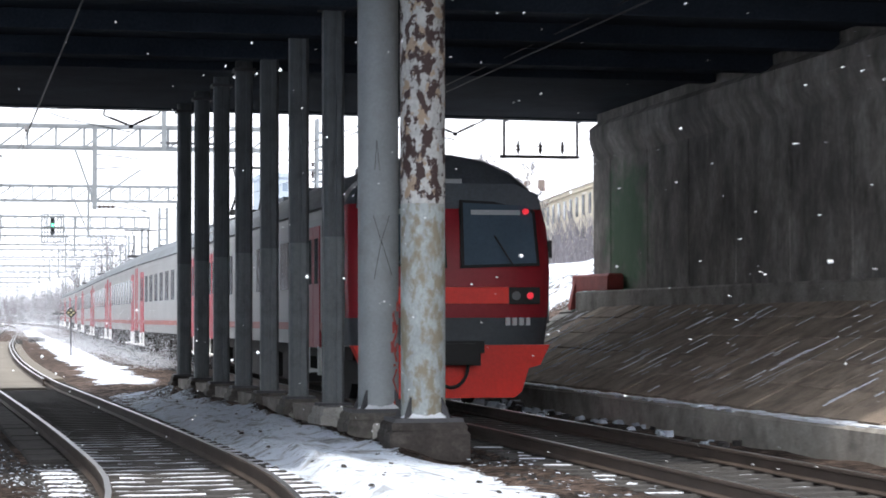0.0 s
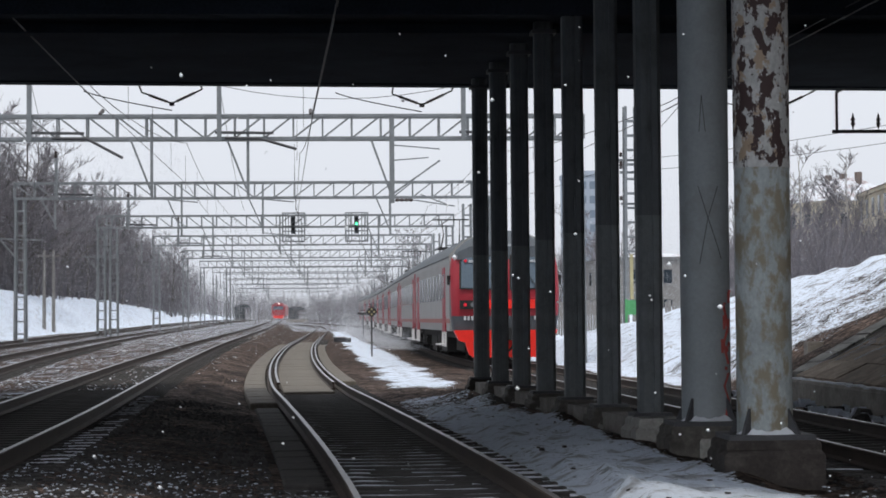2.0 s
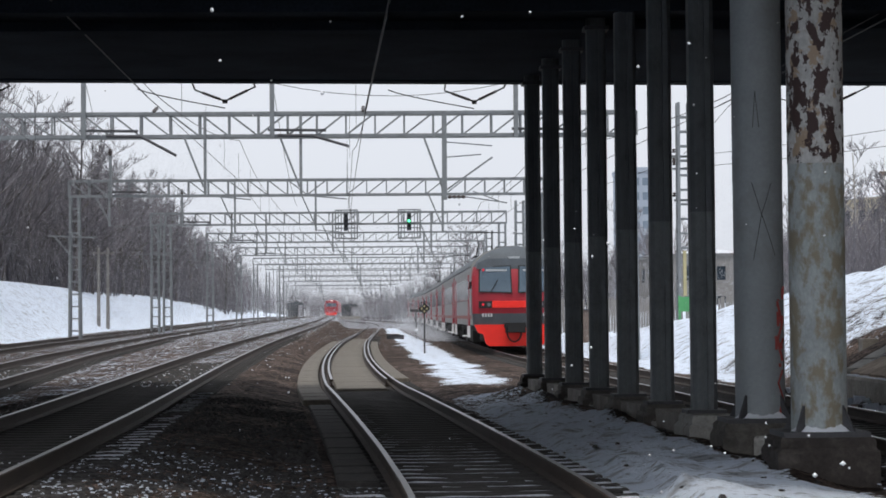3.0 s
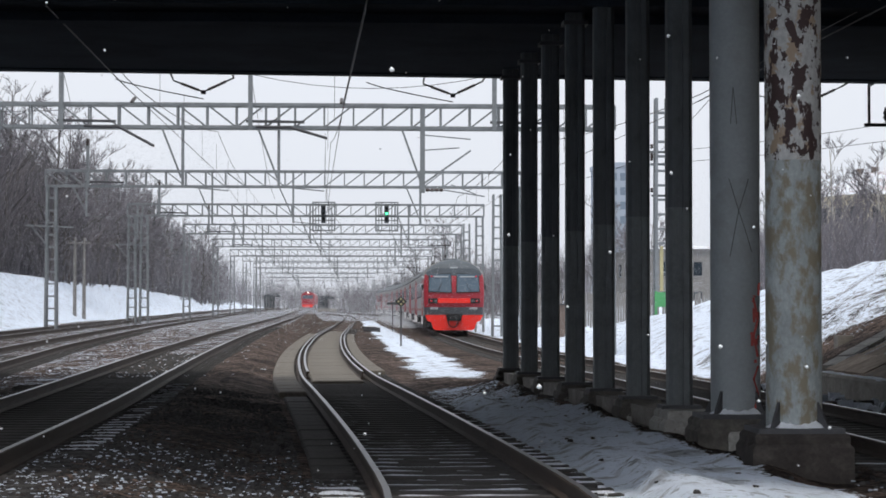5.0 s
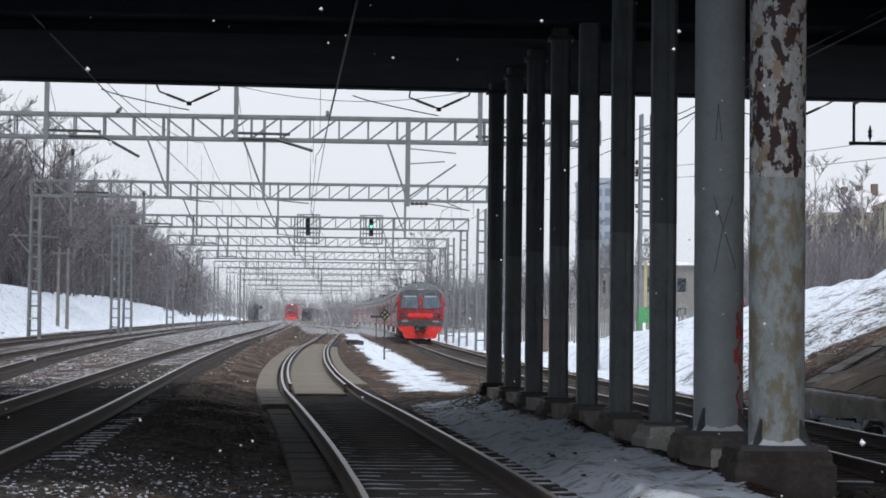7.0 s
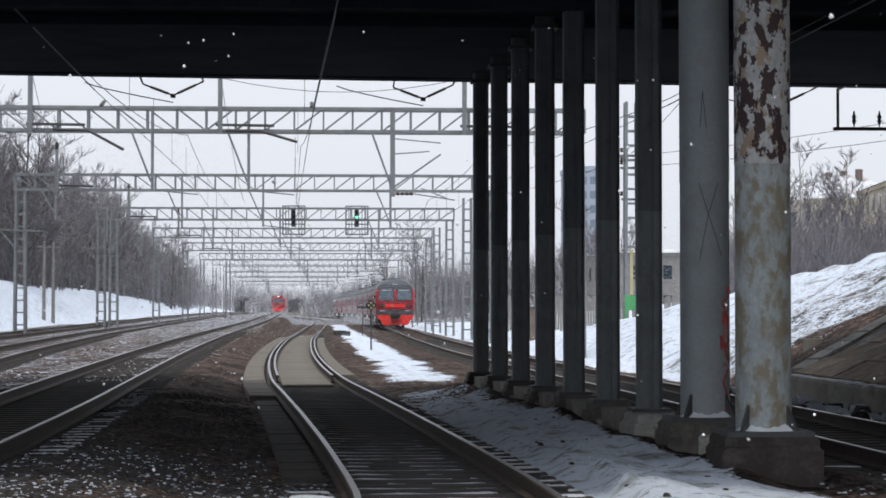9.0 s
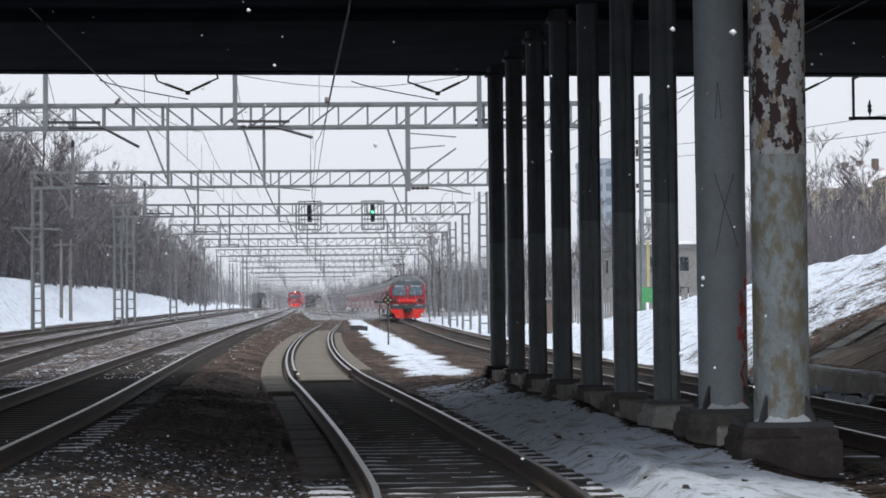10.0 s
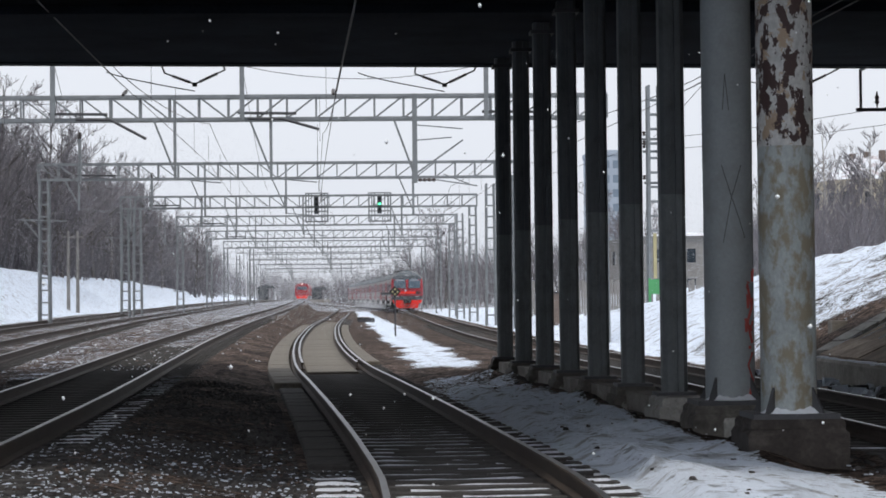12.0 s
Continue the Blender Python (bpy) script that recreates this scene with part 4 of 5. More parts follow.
for name, shift in (("middle", 0.1), ("left", -0.6), ("train", 1.9), ("outer", 0.2)):
    ys = [43] + YG[:7]
    zig = [0.0] + [0.2 * (-1) ** i for i in range(7)]
    wire([(track_x(name, 26) + shift, 6, 6.05 + track_z(name, 26)), (track_x(name, 43) + shift * 0.6, 43, 6.05 + track_z(name, 43))], 0.014)
    wire([(track_x(name, 26) + shift + 0.06, 6, 6.24 + track_z(name, 26)), (track_x(name, 43) + shift * 0.6 + 0.05, 43, 6.2 + track_z(name, 43))], 0.01)
    wire([(track_x(name, y) + shift * 0.6 * (y < 45) + z0, y, 6.05 + track_z(name, y)) for y, z0 in zip(ys, zig)], 0.01)
    wire([(track_x(name, y) + (shift * 0.6 + 0.05) * (y < 45) + z0, y, (6.2 if y < 45 else 7.5) + track_z(name, y)) for y, z0 in zip(ys, zig)], 0.011, 0.25)
    for y in range(48, 140, 9):
        x = track_x(name, y)
        wire([(x, y, 6.05 + track_z(name, y)), (x, y, 7.3 + track_z(name, y))], 0.006, 0.0, "dropper_wire", "thin dropper between two overhead wires")
    x, y = track_x(name, 44.5), 44.5
    tagged(part("wire_insulator", Geo().tube([(x + shift * 0.6, y + 0.09 * i, 6.12 + 0.02 * i) for i in range(9)], [0.02, 0.045] * 4 + [0.02], 8), "ceramic"), "ribbed insulator strung in the overhead wire", "insulator", "wire insulators")
for xa, xb, ya, yb, za, zb, sag in ((-10.0, -17, 72, 141, 10.0, 9.0, 0.6), (-3.4, -5.0, 72, 141, 9.9, 9.2, 0.6), (-10.0, -11, 72, 20, 10.0, 9.5, 0.5), (9.0, 14, 30, 90, 9.5, 8.7, 0.4), (14, 8.8, 90, 119, 8.6, 8.2, 0.3), (14, 26, 90, 60, 8.6, 9.0, 0.3), (14, 26.4, 90, 60, 8.1, 8.3, 0.3), (-3.4, 5.2, 72, 71.6, 9.9, 9.9, 0.5), (-20, -10, 72, 72, 9.2, 8.6, 0.3), (-28, -10, 90, 141, 7.0, 6.6, 0.5), (-28, -11, 92, 141, 6.2, 5.6, 0.5)):
    wire([(xa, ya, za), (xb, yb, zb)], 0.012, sag, "feeder_wire", "thin feeder wire slung between masts")


def vee_insulator(x):
    y = bridge_edge(x) + 0.45
    root = thing("vee_insulator", pose(x, y, 6.38), "dark ribbed insulators hung in a vee under the bridge", "insulator", "insulators under the bridge")
    for s in (-1, 1):
        a, b = Vector((s * 0.62, 0, -0.02 - (s < 0) * 0.06)), Vector((0, 0, -0.31))
        part("rod", Geo().bar(a, b, 0.03), "black", root)
        part("ribs", Geo().tube([a.lerp(b, 0.25 + 0.6 * i / 12) for i in range(13)], [0.02, 0.036] * 6 + [0.02], 8), "ceramic", root)
    part("clamp", Geo().box(-0.05, 0.05, -0.03, 0.03, -0.36, -0.28), "black", root)
    part("jumper", Geo().tube([(-1.8 + 0.2 * i, 0.05, -0.05 - 0.4 * (i / 9) ** 0.8) for i in range(10)], 0.012, 5), "black", root)
    part("stay", Geo().bar((-0.62, -0.6, 0.0), (-0.62, 0, -0.06), 0.03).bar((0.62, -0.6, 0.0), (0.62, 0, -0.02), 0.03), "black", root)


for x in (-7.9, -2.95, 2.2, 9.9):
    vee_insulator(x)

hang = thing("insulator_rack", pose(12.0, bridge_edge(12) + 0.3, 6.4), "dark steel frame with insulators hung from the bridge edge", "insulator rack")
part("upright", Geo().bar((-0.9, 0, 0), (-0.9, 0, -0.86), 0.05), "black", hang)
part("upright", Geo().bar((0.92, 0, 0), (0.92, 0, -0.86), 0.05), "black", hang)
part("crossbar", Geo().bar((-1.0, 0, -0.86), (0.96, 0, -0.86), 0.07), "black", hang)
part("fixing", Geo().bar((-0.9, -0.7, 0.0), (-0.9, 0, -0.02), 0.05).bar((0.92, -0.7, 0), (0.92, 0, -0.02), 0.05), "black", hang)
for u in (-0.55, 0.0, 0.55):
    part("insulator", Geo().tube([(u, 0, -0.83 + 0.045 * i) for i in range(9)], [0.012, 0.012, 0.03, 0.055, 0.03, 0.055, 0.03, 0.02, 0.01], 8), "ceramic", hang)


def signal_cage(x, lit):
    y, z = 140.4, 7.0
    root = thing("signal_cage", pose(x, y, z), "railway signal in a lattice cage on the gantry" + (" showing green" if lit else ", dark"), "railway signal", "signals on the gantry")
    for sx in (-0.75, 0.75):
        part("cage_upright", Geo().bar((sx, 0, 0), (sx, 0, 1.95), 0.09).bar((sx, 0.6, 0), (sx, 0.6, 1.95), 0.09), "steel", root)
    for zz in (0.0, 0.35, 0.7, 1.05, 1.95):
        part("cage_rail", Geo().bar((-0.8, 0, zz), (0.8, 0, zz), 0.05).bar((-0.8, 0.6, zz), (0.8, 0.6, zz), 0.05), "steel", root)
    for u in (-0.55, -0.35, 0.35, 0.55):
        part("cage_bar", Geo().bar((u, 0.05, 0), (u, 0.05, 1.95), 0.06), "steel", root)
    part("cage_floor", Geo().box(-0.78, 0.78, 0, 0.6, -0.04, 0.02), "steel_dark", root)
    head = part("signal_head", Geo().box(-0.17, 0.13, -0.15, 0.1, 0.5, 1.7), "dark_grey", root)
    for i in range(3):
        zz = 0.8 + 0.36 * i
        part("hood", Geo().tube([(-0.02, -0.4, zz + 0.02), (-0.02, -0.2, zz)], 0.13, 12, caps=False), "black", head)
        part("lens", Geo().tube([(-0.02, -0.23, zz), (-0.02, -0.2, zz)], 0.085, 12), "lamp_green" if lit and i == 1 else "black", head)


signal_cage(-1.6, False)
signal_cage(2.75, True)

# track-side signs
for x, y, h, kind in ((2.35, 88.3, 1.95, "diamond"), (3.15, 140.0, 2.0, "bar")):
    post = thing("track_sign", pose(x, y, ground_z(x, y) - 0.03), "thin post with a dark patterned track sign" if kind == "diamond" else "thin post with a small crossbar sign", "sign")
    part("post", Geo().tube([(0, 0, 0), (0, 0, h)], 0.035, 8), "steel_dark", post)
    if kind == "diamond":
        d = Geo().add([(0, -0.05, h - 0.26), (0.26, -0.05, h), (0, -0.05, h + 0.26), (-0.26, -0.05, h), (0, -0.02, h - 0.26), (0.26, -0.02, h), (0, -0.02, h + 0.26), (-0.26, -0.02, h)], [(0, 1, 2, 3), (7, 6, 5, 4), (0, 4, 5, 1), (1, 5, 6, 2), (2, 6, 7, 3), (3, 7, 4, 0)])
        part("board", d, "black", post)
        for u, v in ((-0.11, 0), (0.11, 0), (0, 0.11), (0, -0.11)):
            part("marking", Geo().tube([(u, -0.062, h + v), (u, -0.05, h + v)], 0.045, 8), "yellow", post)
    else:
        part("board", Geo().box(-0.4, 0.4, -0.05, -0.02, h - 0.1, h + 0.08), "steel_dark", post)


# ---- train ----

def slab_outline(points, y0, y1, mats=0):
    """A plate of an outline in x and z, between two depths."""
    n = len(points)
    g = Geo()
    g.add([(x, y, z) for y in (y0, y1) for x, z in points], [tuple(range(n)), tuple(range(n, 2 * n))[::-1]] + [(k, n + k, n + (k + 1) % n, (k + 1) % n) for k in range(n)], mats)
    return g


def carriage(front, k):
    label = "red-nosed electric train end car with a dark windscreen" if front else "pale grey electric train car with red doors"
    root = thing("train_car", pose(0, 0, 0), label, "train car", "cars of the departing train")
    L, W = 21.2, 1.74
    y0 = 0.95 if front else 0.3
    prof = [(-W + 0.03, 1.02), (-W, 1.5), (-W, 3.25), (-W + 0.03, 3.4), (-W - 0.03, 3.43), (-1.52, 3.72), (-1.2, 3.98), (-0.7, 4.18), (0, 4.26), (0.7, 4.18), (1.2, 3.98), (1.52, 3.72), (W + 0.03, 3.43), (W - 0.03, 3.4), (W, 3.25), (W, 1.5), (W - 0.03, 1.02)]
    g = Geo().sweep([(0, y0, 0), (0, L, 0)], prof, mats=[0, 0, 0, 3, 1, 1, 1, 1, 1, 1, 1, 1, 3, 0, 0, 0, 2])
    part("body", g, ("body_grey", "roof_grey", "under", "dark_grey"), root)
    for s in (-1, 1):
        part("waist_stripe", Geo().box(s * W - 0.012, s * W + 0.012, y0 + 0.05, L - 0.05, 1.28, 1.42), "stripe", root, "dull red painted stripe")
        for e in ((L - 0.32, L - 0.02),) if front else ((y0 + 0.02, y0 + 0.32), (L - 0.32, L - 0.02)):
            part("corner_band", Geo().box(s * W - 0.014, s * W + 0.014, e[0], e[1], 1.05, 3.3), "red", root)
    part("underframe", Geo().box(-1.4, 1.4, y0 + 0.5, L - 0.5, 0.78, 1.04), "under", root)
    for ya, yb, zz in ((6.2, 9.0, 0.28), (9.6, 11.0, 0.36), (11.6, 14.2, 0.25)):
        part("equipment_box", Geo().box(-1.45, 1.45, ya, yb, zz, 0.8), "under", root)
    for yb in (3.6, 17.4):
        bogie = part("bogie", Geo().box(-1.18, -1.0, yb - 1.8, yb + 1.8, 0.35, 0.75).box(1.0, 1.18, yb - 1.8, yb + 1.8, 0.35, 0.75).box(-1.0, 1.0, yb - 0.3, yb + 0.3, 0.4, 0.78), "under", root)
        for w in (-1.3, 1.3):
            part("wheelset", Geo().tube([(-0.86, yb + w, 0.475), (-0.73, yb + w, 0.475)], 0.47, 20).tube([(0.73, yb + w, 0.475), (0.86, yb + w, 0.475)], 0.47, 20).tube([(-0.73, yb + w, 0.475), (0.73, yb + w, 0.475)], 0.09, 10), "under", bogie)
    doors = (3.4, 18.9) if front else (2.3, 18.9)
    for s in (-1, 1):
        for yd in doors:
            door = part("door", Geo().box(s * W - 0.02, s * W + 0.02, yd - 0.66, yd - 0.02, 0.98, 3.12).box(s * W - 0.02, s * W + 0.02, yd + 0.02, yd + 0.66, 0.98, 3.12), "red", root, "red double sliding door")
            for u in (-0.34, 0.34):
                part("door_window", Geo().box(s * W - 0.026, s * W + 0.026, yd + u - 0.18, yd + u + 0.18, 2.1, 2.9), "glass", door)
            part("step", Geo().box(s * W - 0.25, s * W + 0.03, yd - 0.6, yd + 0.6, 0.55, 0.6).box(s * W - 0.04, s * W + 0.03, yd - 0.66, yd - 0.6, 0.5, 1.0).box(s * W - 0.04, s * W + 0.03, yd + 0.6, yd + 0.66, 0.5, 1.0), "white", root, "pale step below the door")
        for i in range(8):
            yw = doors[0] + 1.75 + i * (doors[1] - doors[0] - 3.5) / 7
            part("side_window", Geo().box(s * W - 0.015, s * W + 0.015, yw - 0.48, yw + 0.48, 2.05, 2.95), "glass", root)
    for yv in (5, 8.5, 12, 15.5):
        part("roof_vent", Geo().box(-0.45, 0.45, yv, yv + 1.3, 4.15, 4.38), "roof_grey", root)
    if not front:
        part("gangway", Geo().box(-0.75, 0.75, -0.05, 0.32, 1.1, 3.3), "black", root)
    part("gangway", Geo().box(-0.75, 0.75, L, L + 0.22, 1.1, 3.3), "black", root)
    if k % 2:
        pan = part("pantograph", Geo().bar((-0.6, 3.0, 4.5), (0.6, 3.0, 4.5), 0.08).bar((-0.6, 4.6, 4.5), (0.6, 4.6, 4.5), 0.08).box(-0.5, 0.5, 2.9, 4.7, 4.2, 4.32), "black", root)
        part("arm", Geo().bar((-0.4, 4.6, 4.5), (-0.35, 3.2, 5.1), 0.05).bar((0.4, 4.6, 4.5), (0.35, 3.2, 5.1), 0.05).bar((-0.35, 3.2, 5.1), (-0.4, 3.9, 5.75), 0.04).bar((0.35, 3.2, 5.1), (0.4, 3.9, 5.75), 0.04), "black", pan)
        part("contact_strip", Geo().bar((-0.8, 3.9, 5.78), (0.8, 3.9, 5.78), 0.06), "black", pan)
    if front:
        # cab: lofted sections from the skirt up to the roof: z, half width, nose depth, corner depth
        rows = [(1.05, 1.66, 0.1, 0.3), (1.5, 1.71, 0.06, 0.26), (2.25, 1.74, 0.0, 0.22), (3.0, 1.72, 0.12, 0.34), (3.38, 1.66, 0.26, 0.48), (3.62, 1.52, 0.4, 0.6), (3.9, 1.22, 0.6, 0.75), (4.12, 0.8, 0.78, 0.86), (4.25, 0.25, 0.93, 0.94)]
        g = Geo()

        def ring(z, w, y, c):
            return [(-w, 1.0, z), (-w, c + 0.12, z), (-w + 0.04, c, z), (-w * 0.86, y + (c - y) * 0.35, z), (-w * 0.5, y, z), (0, y - 0.02, z), (w * 0.5, y, z), (w * 0.86, y + (c - y) * 0.35, z), (w - 0.04, c, z), (w, c + 0.12, z), (w, 1.0, z)]
        g.v = [p for r in rows for p in ring(*r)]
        for j in range(len(rows) - 1):
            m = 1 if rows[j + 1][0] <= 1.5 else 0 if rows[j + 1][0] <= 3.39 else 2
            g.f += [(11 * j + i, 11 * j + i + 1, 11 * j + 12 + i, 11 * j + 11 + i) for i in range(10)]
            g.m += [m] * 10
            g.s += [True] * 10
        cab = part("cab", g, ("red", "dark_grey", "roof_grey"), root, "rounded red cab end with a grey brow")
        part("brow", slab_outline([(-1.55, 3.3), (1.55, 3.3), (1.5, 3.55), (1.1, 3.72), (-1.1, 3.72), (-1.5, 3.55)], 0.2, 0.5), "roof_grey", cab)
        for s in (-1, 1):
            pts = [(s * 0.17, -0.075, 2.36), (s * 1.42, 0.0, 2.4), (s * 1.4, 0.2, 3.22), (s * 1.3, 0.21, 3.36), (s * 0.2, 0.16, 3.4)]
            q = pts if s > 0 else pts[::-1]
            c = Vector((s * 0.78, 0.15, 2.9))
            frame_pts = [tuple(c + (Vector(p) - c) * 1.09 + Vector((0, 0.012, 0))) for p in q]
            part("windscreen_frame", Geo().add(frame_pts + [(a, b + 0.1, z) for a, b, z in frame_pts], [(0, 1, 2, 3, 4)] + [(j, 5 + j, 5 + (j + 1) % 5, (j + 1) % 5) for j in range(5)]), "black", cab)
            q2 = [(a, b - 0.012, z) for a, b, z in q]
            ws = part("windscreen", Geo().add(q2, [(0, 1, 2, 3, 4)]), "screen", cab)
            part("route_strip", Geo().box(s * 0.75 - 0.42, s * 0.75 + 0.42, 0.1, 0.12, 3.2, 3.28), "pale_strip", ws, "pale strip behind the windscreen")
            part("wiper", Geo().bar((s * 1.0, -0.13, 2.34), (s * 0.7, 0.0, 2.85), 0.025), "black", ws)
            lamp = part("lamp_housing", Geo().box(s * 1.2 - 0.27, s * 1.2 + 0.27, -0.03, 0.3, 1.72, 2.0), "black", cab)
            part("head_lamp", Geo().tube([(s * 1.06, -0.05, 1.86), (s * 1.06, -0.02, 1.86)], 0.075, 14), "lamp_glass", lamp)
            part("tail_lamp", Geo().tube([(s * 1.3, -0.05, 1.86), (s * 1.3, -0.02, 1.86)], 0.055, 14), "lamp_red", lamp)
            part("upper_lamp", Geo().tube([(s * 1.27, 0.1, 3.26), (s * 1.27, 0.2, 3.26)], 0.05, 12), "lamp_red", cab)
            for j in range(4):
                part("number_bar", Geo().box(s * 1.12 - 0.22 + 0.115 * j, s * 1.12 - 0.15 + 0.115 * j, 0.02, 0.12, 1.37, 1.5), "figure", cab, "white figure on the grey band")
            part("handrail", Geo().bar((s * 1.74, 0.45, 1.4), (s * 1.74, 0.45, 2.6), 0.035), "steel", cab)
            part("mirror", Geo().box(s * 1.78 - 0.05, s * 1.78 + 0.05, 0.5, 0.6, 2.5, 2.8), "black", cab)
        part("nose_band", Geo().add([(-0.93, -0.05, 1.73), (0.93, -0.05, 1.73), (0.93, -0.05, 2.0), (-0.93, -0.05, 2.0), (-0.93, 0.1, 1.73), (0.93, 0.1, 1.73), (0.93, 0.1, 2.02), (-0.93, 0.1, 2.02)], [(0, 1, 2, 3), (3, 2, 6, 7), (0, 4, 5, 1), (0, 3, 7, 4), (1, 5, 6, 2)]), "orange", cab, "bright orange-red nose band")
        part("top_lamp", Geo().box(-0.22, 0.22, 0.3, 0.6, 3.62, 3.8), "pale_strip", cab)
        skirt = slab_outline([(-1.66, 1.05), (-1.5, 0.72), (-1.3, 0.66), (-1.18, 0.28), (-1.05, 0.18), (1.05, 0.18), (1.18, 0.28), (1.3, 0.66), (1.5, 0.72), (1.66, 1.05)], 0.06, 0.4)
        part("skirt", skirt, "orange", root, "bright orange-red snowplough skirt")
        coupler = part("coupler", Geo().box(-0.45, 0.45, -0.3, 0.1, 0.92, 1.12).box(-0.4, 0.4, -0.25, 0.1, 0.72, 0.95).box(-0.3, 0.3, -0.45, -0.2, 0.75, 1.08), "black", root)
        part("hose", Geo().tube([(0.28 * math.cos(a) - 0.05, -0.06, 0.72 + 0.36 * math.sin(a)) for a in np.linspace(math.pi, 2 * math.pi, 14)], 0.03, 8), "black", coupler)
    return root


CARS = [carriage(k == 0, k) for k in range(9)]
CAR_LENGTH = 21.4


def nose_distance(t):
    return 28.0 + 18.6 * t - 0.2 * t * t


def line_length_table():
    out, s, last = [], 0.0, None
    for i in range(0, 1400):
        y = -20 + i * 0.5
        p = Vector((track_x("train", y), y))
        if last is not None:
            s += (p - last).length
        out.append((s, y))
        last = p
    return out


TABLE = line_length_table()
OFFSET = next(s for s, y in TABLE if y >= 0)


def train_place(s):
    y = curve_at(TABLE[int((s + OFFSET) / 0.5) - 3:int((s + OFFSET) / 0.5) + 3], s + OFFSET)
    return Vector((track_x("train", y), y, track_z("train", y) + 0.18))


# ---- panels of the crossing ----
def crossing_panels():
    root = thing("crossing_deck", pose(0, 0, 0), "worn concrete panels laid between and beside the rails", "track panels", kind="structure")

    def slab(x0, x1, length, h, mat="slab"):
        b = 0.02
        g = Geo()
        y0, y1 = 0.01, length - 0.05
        g.add([(x0, y0, -0.1), (x1, y0, -0.1), (x1, y1, -0.1), (x0, y1, -0.1), (x0, y0, h - b), (x1, y0, h - b), (x1, y1, h - b), (x0, y1, h - b), (x0 + b, y0 + b, h), (x1 - b, y0 + b, h), (x1 - b, y1 - b, h), (x0 + b, y1 - b, h)],
              [(0, 1, 5, 4), (1, 2, 6, 5), (2, 3, 7, 6), (3, 0, 4, 7), (4, 5, 9, 8), (5, 6, 10, 9), (6, 7, 11, 10), (7, 4, 8, 11), (8, 9, 10, 11)])
        return g.mesh("panel", (mat,))
    inner, outer = slab(-0.56, 0.56, 1.5, 0.035), slab(-1.42, -0.92, 1.5, 0.12)
    # the last mesh is for panels under the bridge, coloured darker as shade
    right, old = slab(0.92, 1.3, 1.5, 0.1), slab(-1.34, -0.93, 1.0, 0.045, "slab_shaded")
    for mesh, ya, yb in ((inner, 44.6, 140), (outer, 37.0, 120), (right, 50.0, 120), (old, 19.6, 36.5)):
        y = ya
        while y < yb:
            dx = track_x("middle", y + 1.25) - track_x("middle", y + 0.25)
            part("panel", mesh, (), root, at=pose(track_x("middle", y), y, 0.01 * random.random(), 0, 0, -math.degrees(math.atan(dx))))
            y += 1.0 if mesh == old else 1.5
    for side in (-0.63, 0.63):
        part("guard_rail", Geo().sweep(rail_path("middle", side, 47, 170), RAIL, mats=[0] * 7 + [1] + [0] * 6), ("rail_side", "rail_top"), root)


crossing_panels()


# ---- woods ----
def bare_tree(seed, height, pale=False):
    """A leafless tree: tapered trunk, limbs, and a crown of fine twigs."""
    rng = random.Random(seed)
    root = new("bare_tree")
    root.empty_display_size = 0.3
    trunk, crown = Geo(), Geo()
    lean = Vector((rng.uniform(-0.05, 0.05), rng.uniform(-0.05, 0.05), 1))
    spine = [Vector((0, 0, -0.3))]
    n = 8
    for i in range(n):
        spine.append(spine[-1] + Vector((lean.x + rng.uniform(-0.06, 0.06), lean.y + rng.uniform(-0.06, 0.06), 1)) * height / n)
    trunk.tube(spine, [height * 0.014 * (1 - 0.9 * i / n) + 0.01 for i in range(n + 1)], 6, caps=False)

    def limb(base, way, length, r, level):
        mid = base + way * length * 0.5 + Vector((rng.uniform(-1, 1), rng.uniform(-1, 1), rng.uniform(0, 1))) * length * 0.06
        tip = base + way * length + Vector((0, 0, length * 0.1))
        if level == 2:
            crown.tube([base, tip], [r, r * 0.5], 3, caps=False)
        else:
            (trunk if level == 0 else crown).tube([base, mid, tip], [r, r * 0.7, r * 0.4], 4 if level == 0 else 3, caps=False)
        if level == 2:
            return
        for i in range(7 if level == 0 else 7):
            u = rng.uniform(0.25, 1.0)
            p = base.lerp(mid, u * 2) if u < 0.5 else mid.lerp(tip, u * 2 - 1)
            side = Vector((rng.uniform(-1, 1), rng.uniform(-1, 1), rng.uniform(-0.2, 0.9))).normalized()
            limb(p, (way * 0.8 + side * 0.75).normalized(), length * rng.uniform(0.35, 0.55), max(r * 0.45, 0.02), level + 1)
    for i in range(15):
        u = 0.22 + 0.75 * (i + rng.random()) / 15
        k = int(u * n)
        p = spine[k].lerp(spine[min(k + 1, n)], u * n - k)
        a = rng.uniform(0, 2 * math.pi)
        rise = rng.uniform(0.5, 1.2)
        way = Vector((math.cos(a), math.sin(a), rise)).normalized()
        limb(p, way, height * rng.uniform(0.26, 0.4) * (1.15 - 0.75 * u), height * 0.006 * (1.2 - u) + 0.01, 0)
    part("trunk", trunk, "bark_pale" if pale else "bark", root)
    part("crown", crown, "twig", root)
    return root


def plant(tree, x, y, turn, label, group):
    ob = copy_thing(tree, pose(x, y, ground_z(x, y) - 0.1, 0, 0, turn))
    return tagged(ob, label, "tree", group)


rng = random.Random(5)
KINDS = [bare_tree(i + 1, h) for i, h in enumerate((11.5, 13.0, 8.5, 14.5))]
BIRCH = bare_tree(21, 12.0, True)
placed = {id(t): False for t in KINDS + [BIRCH]}


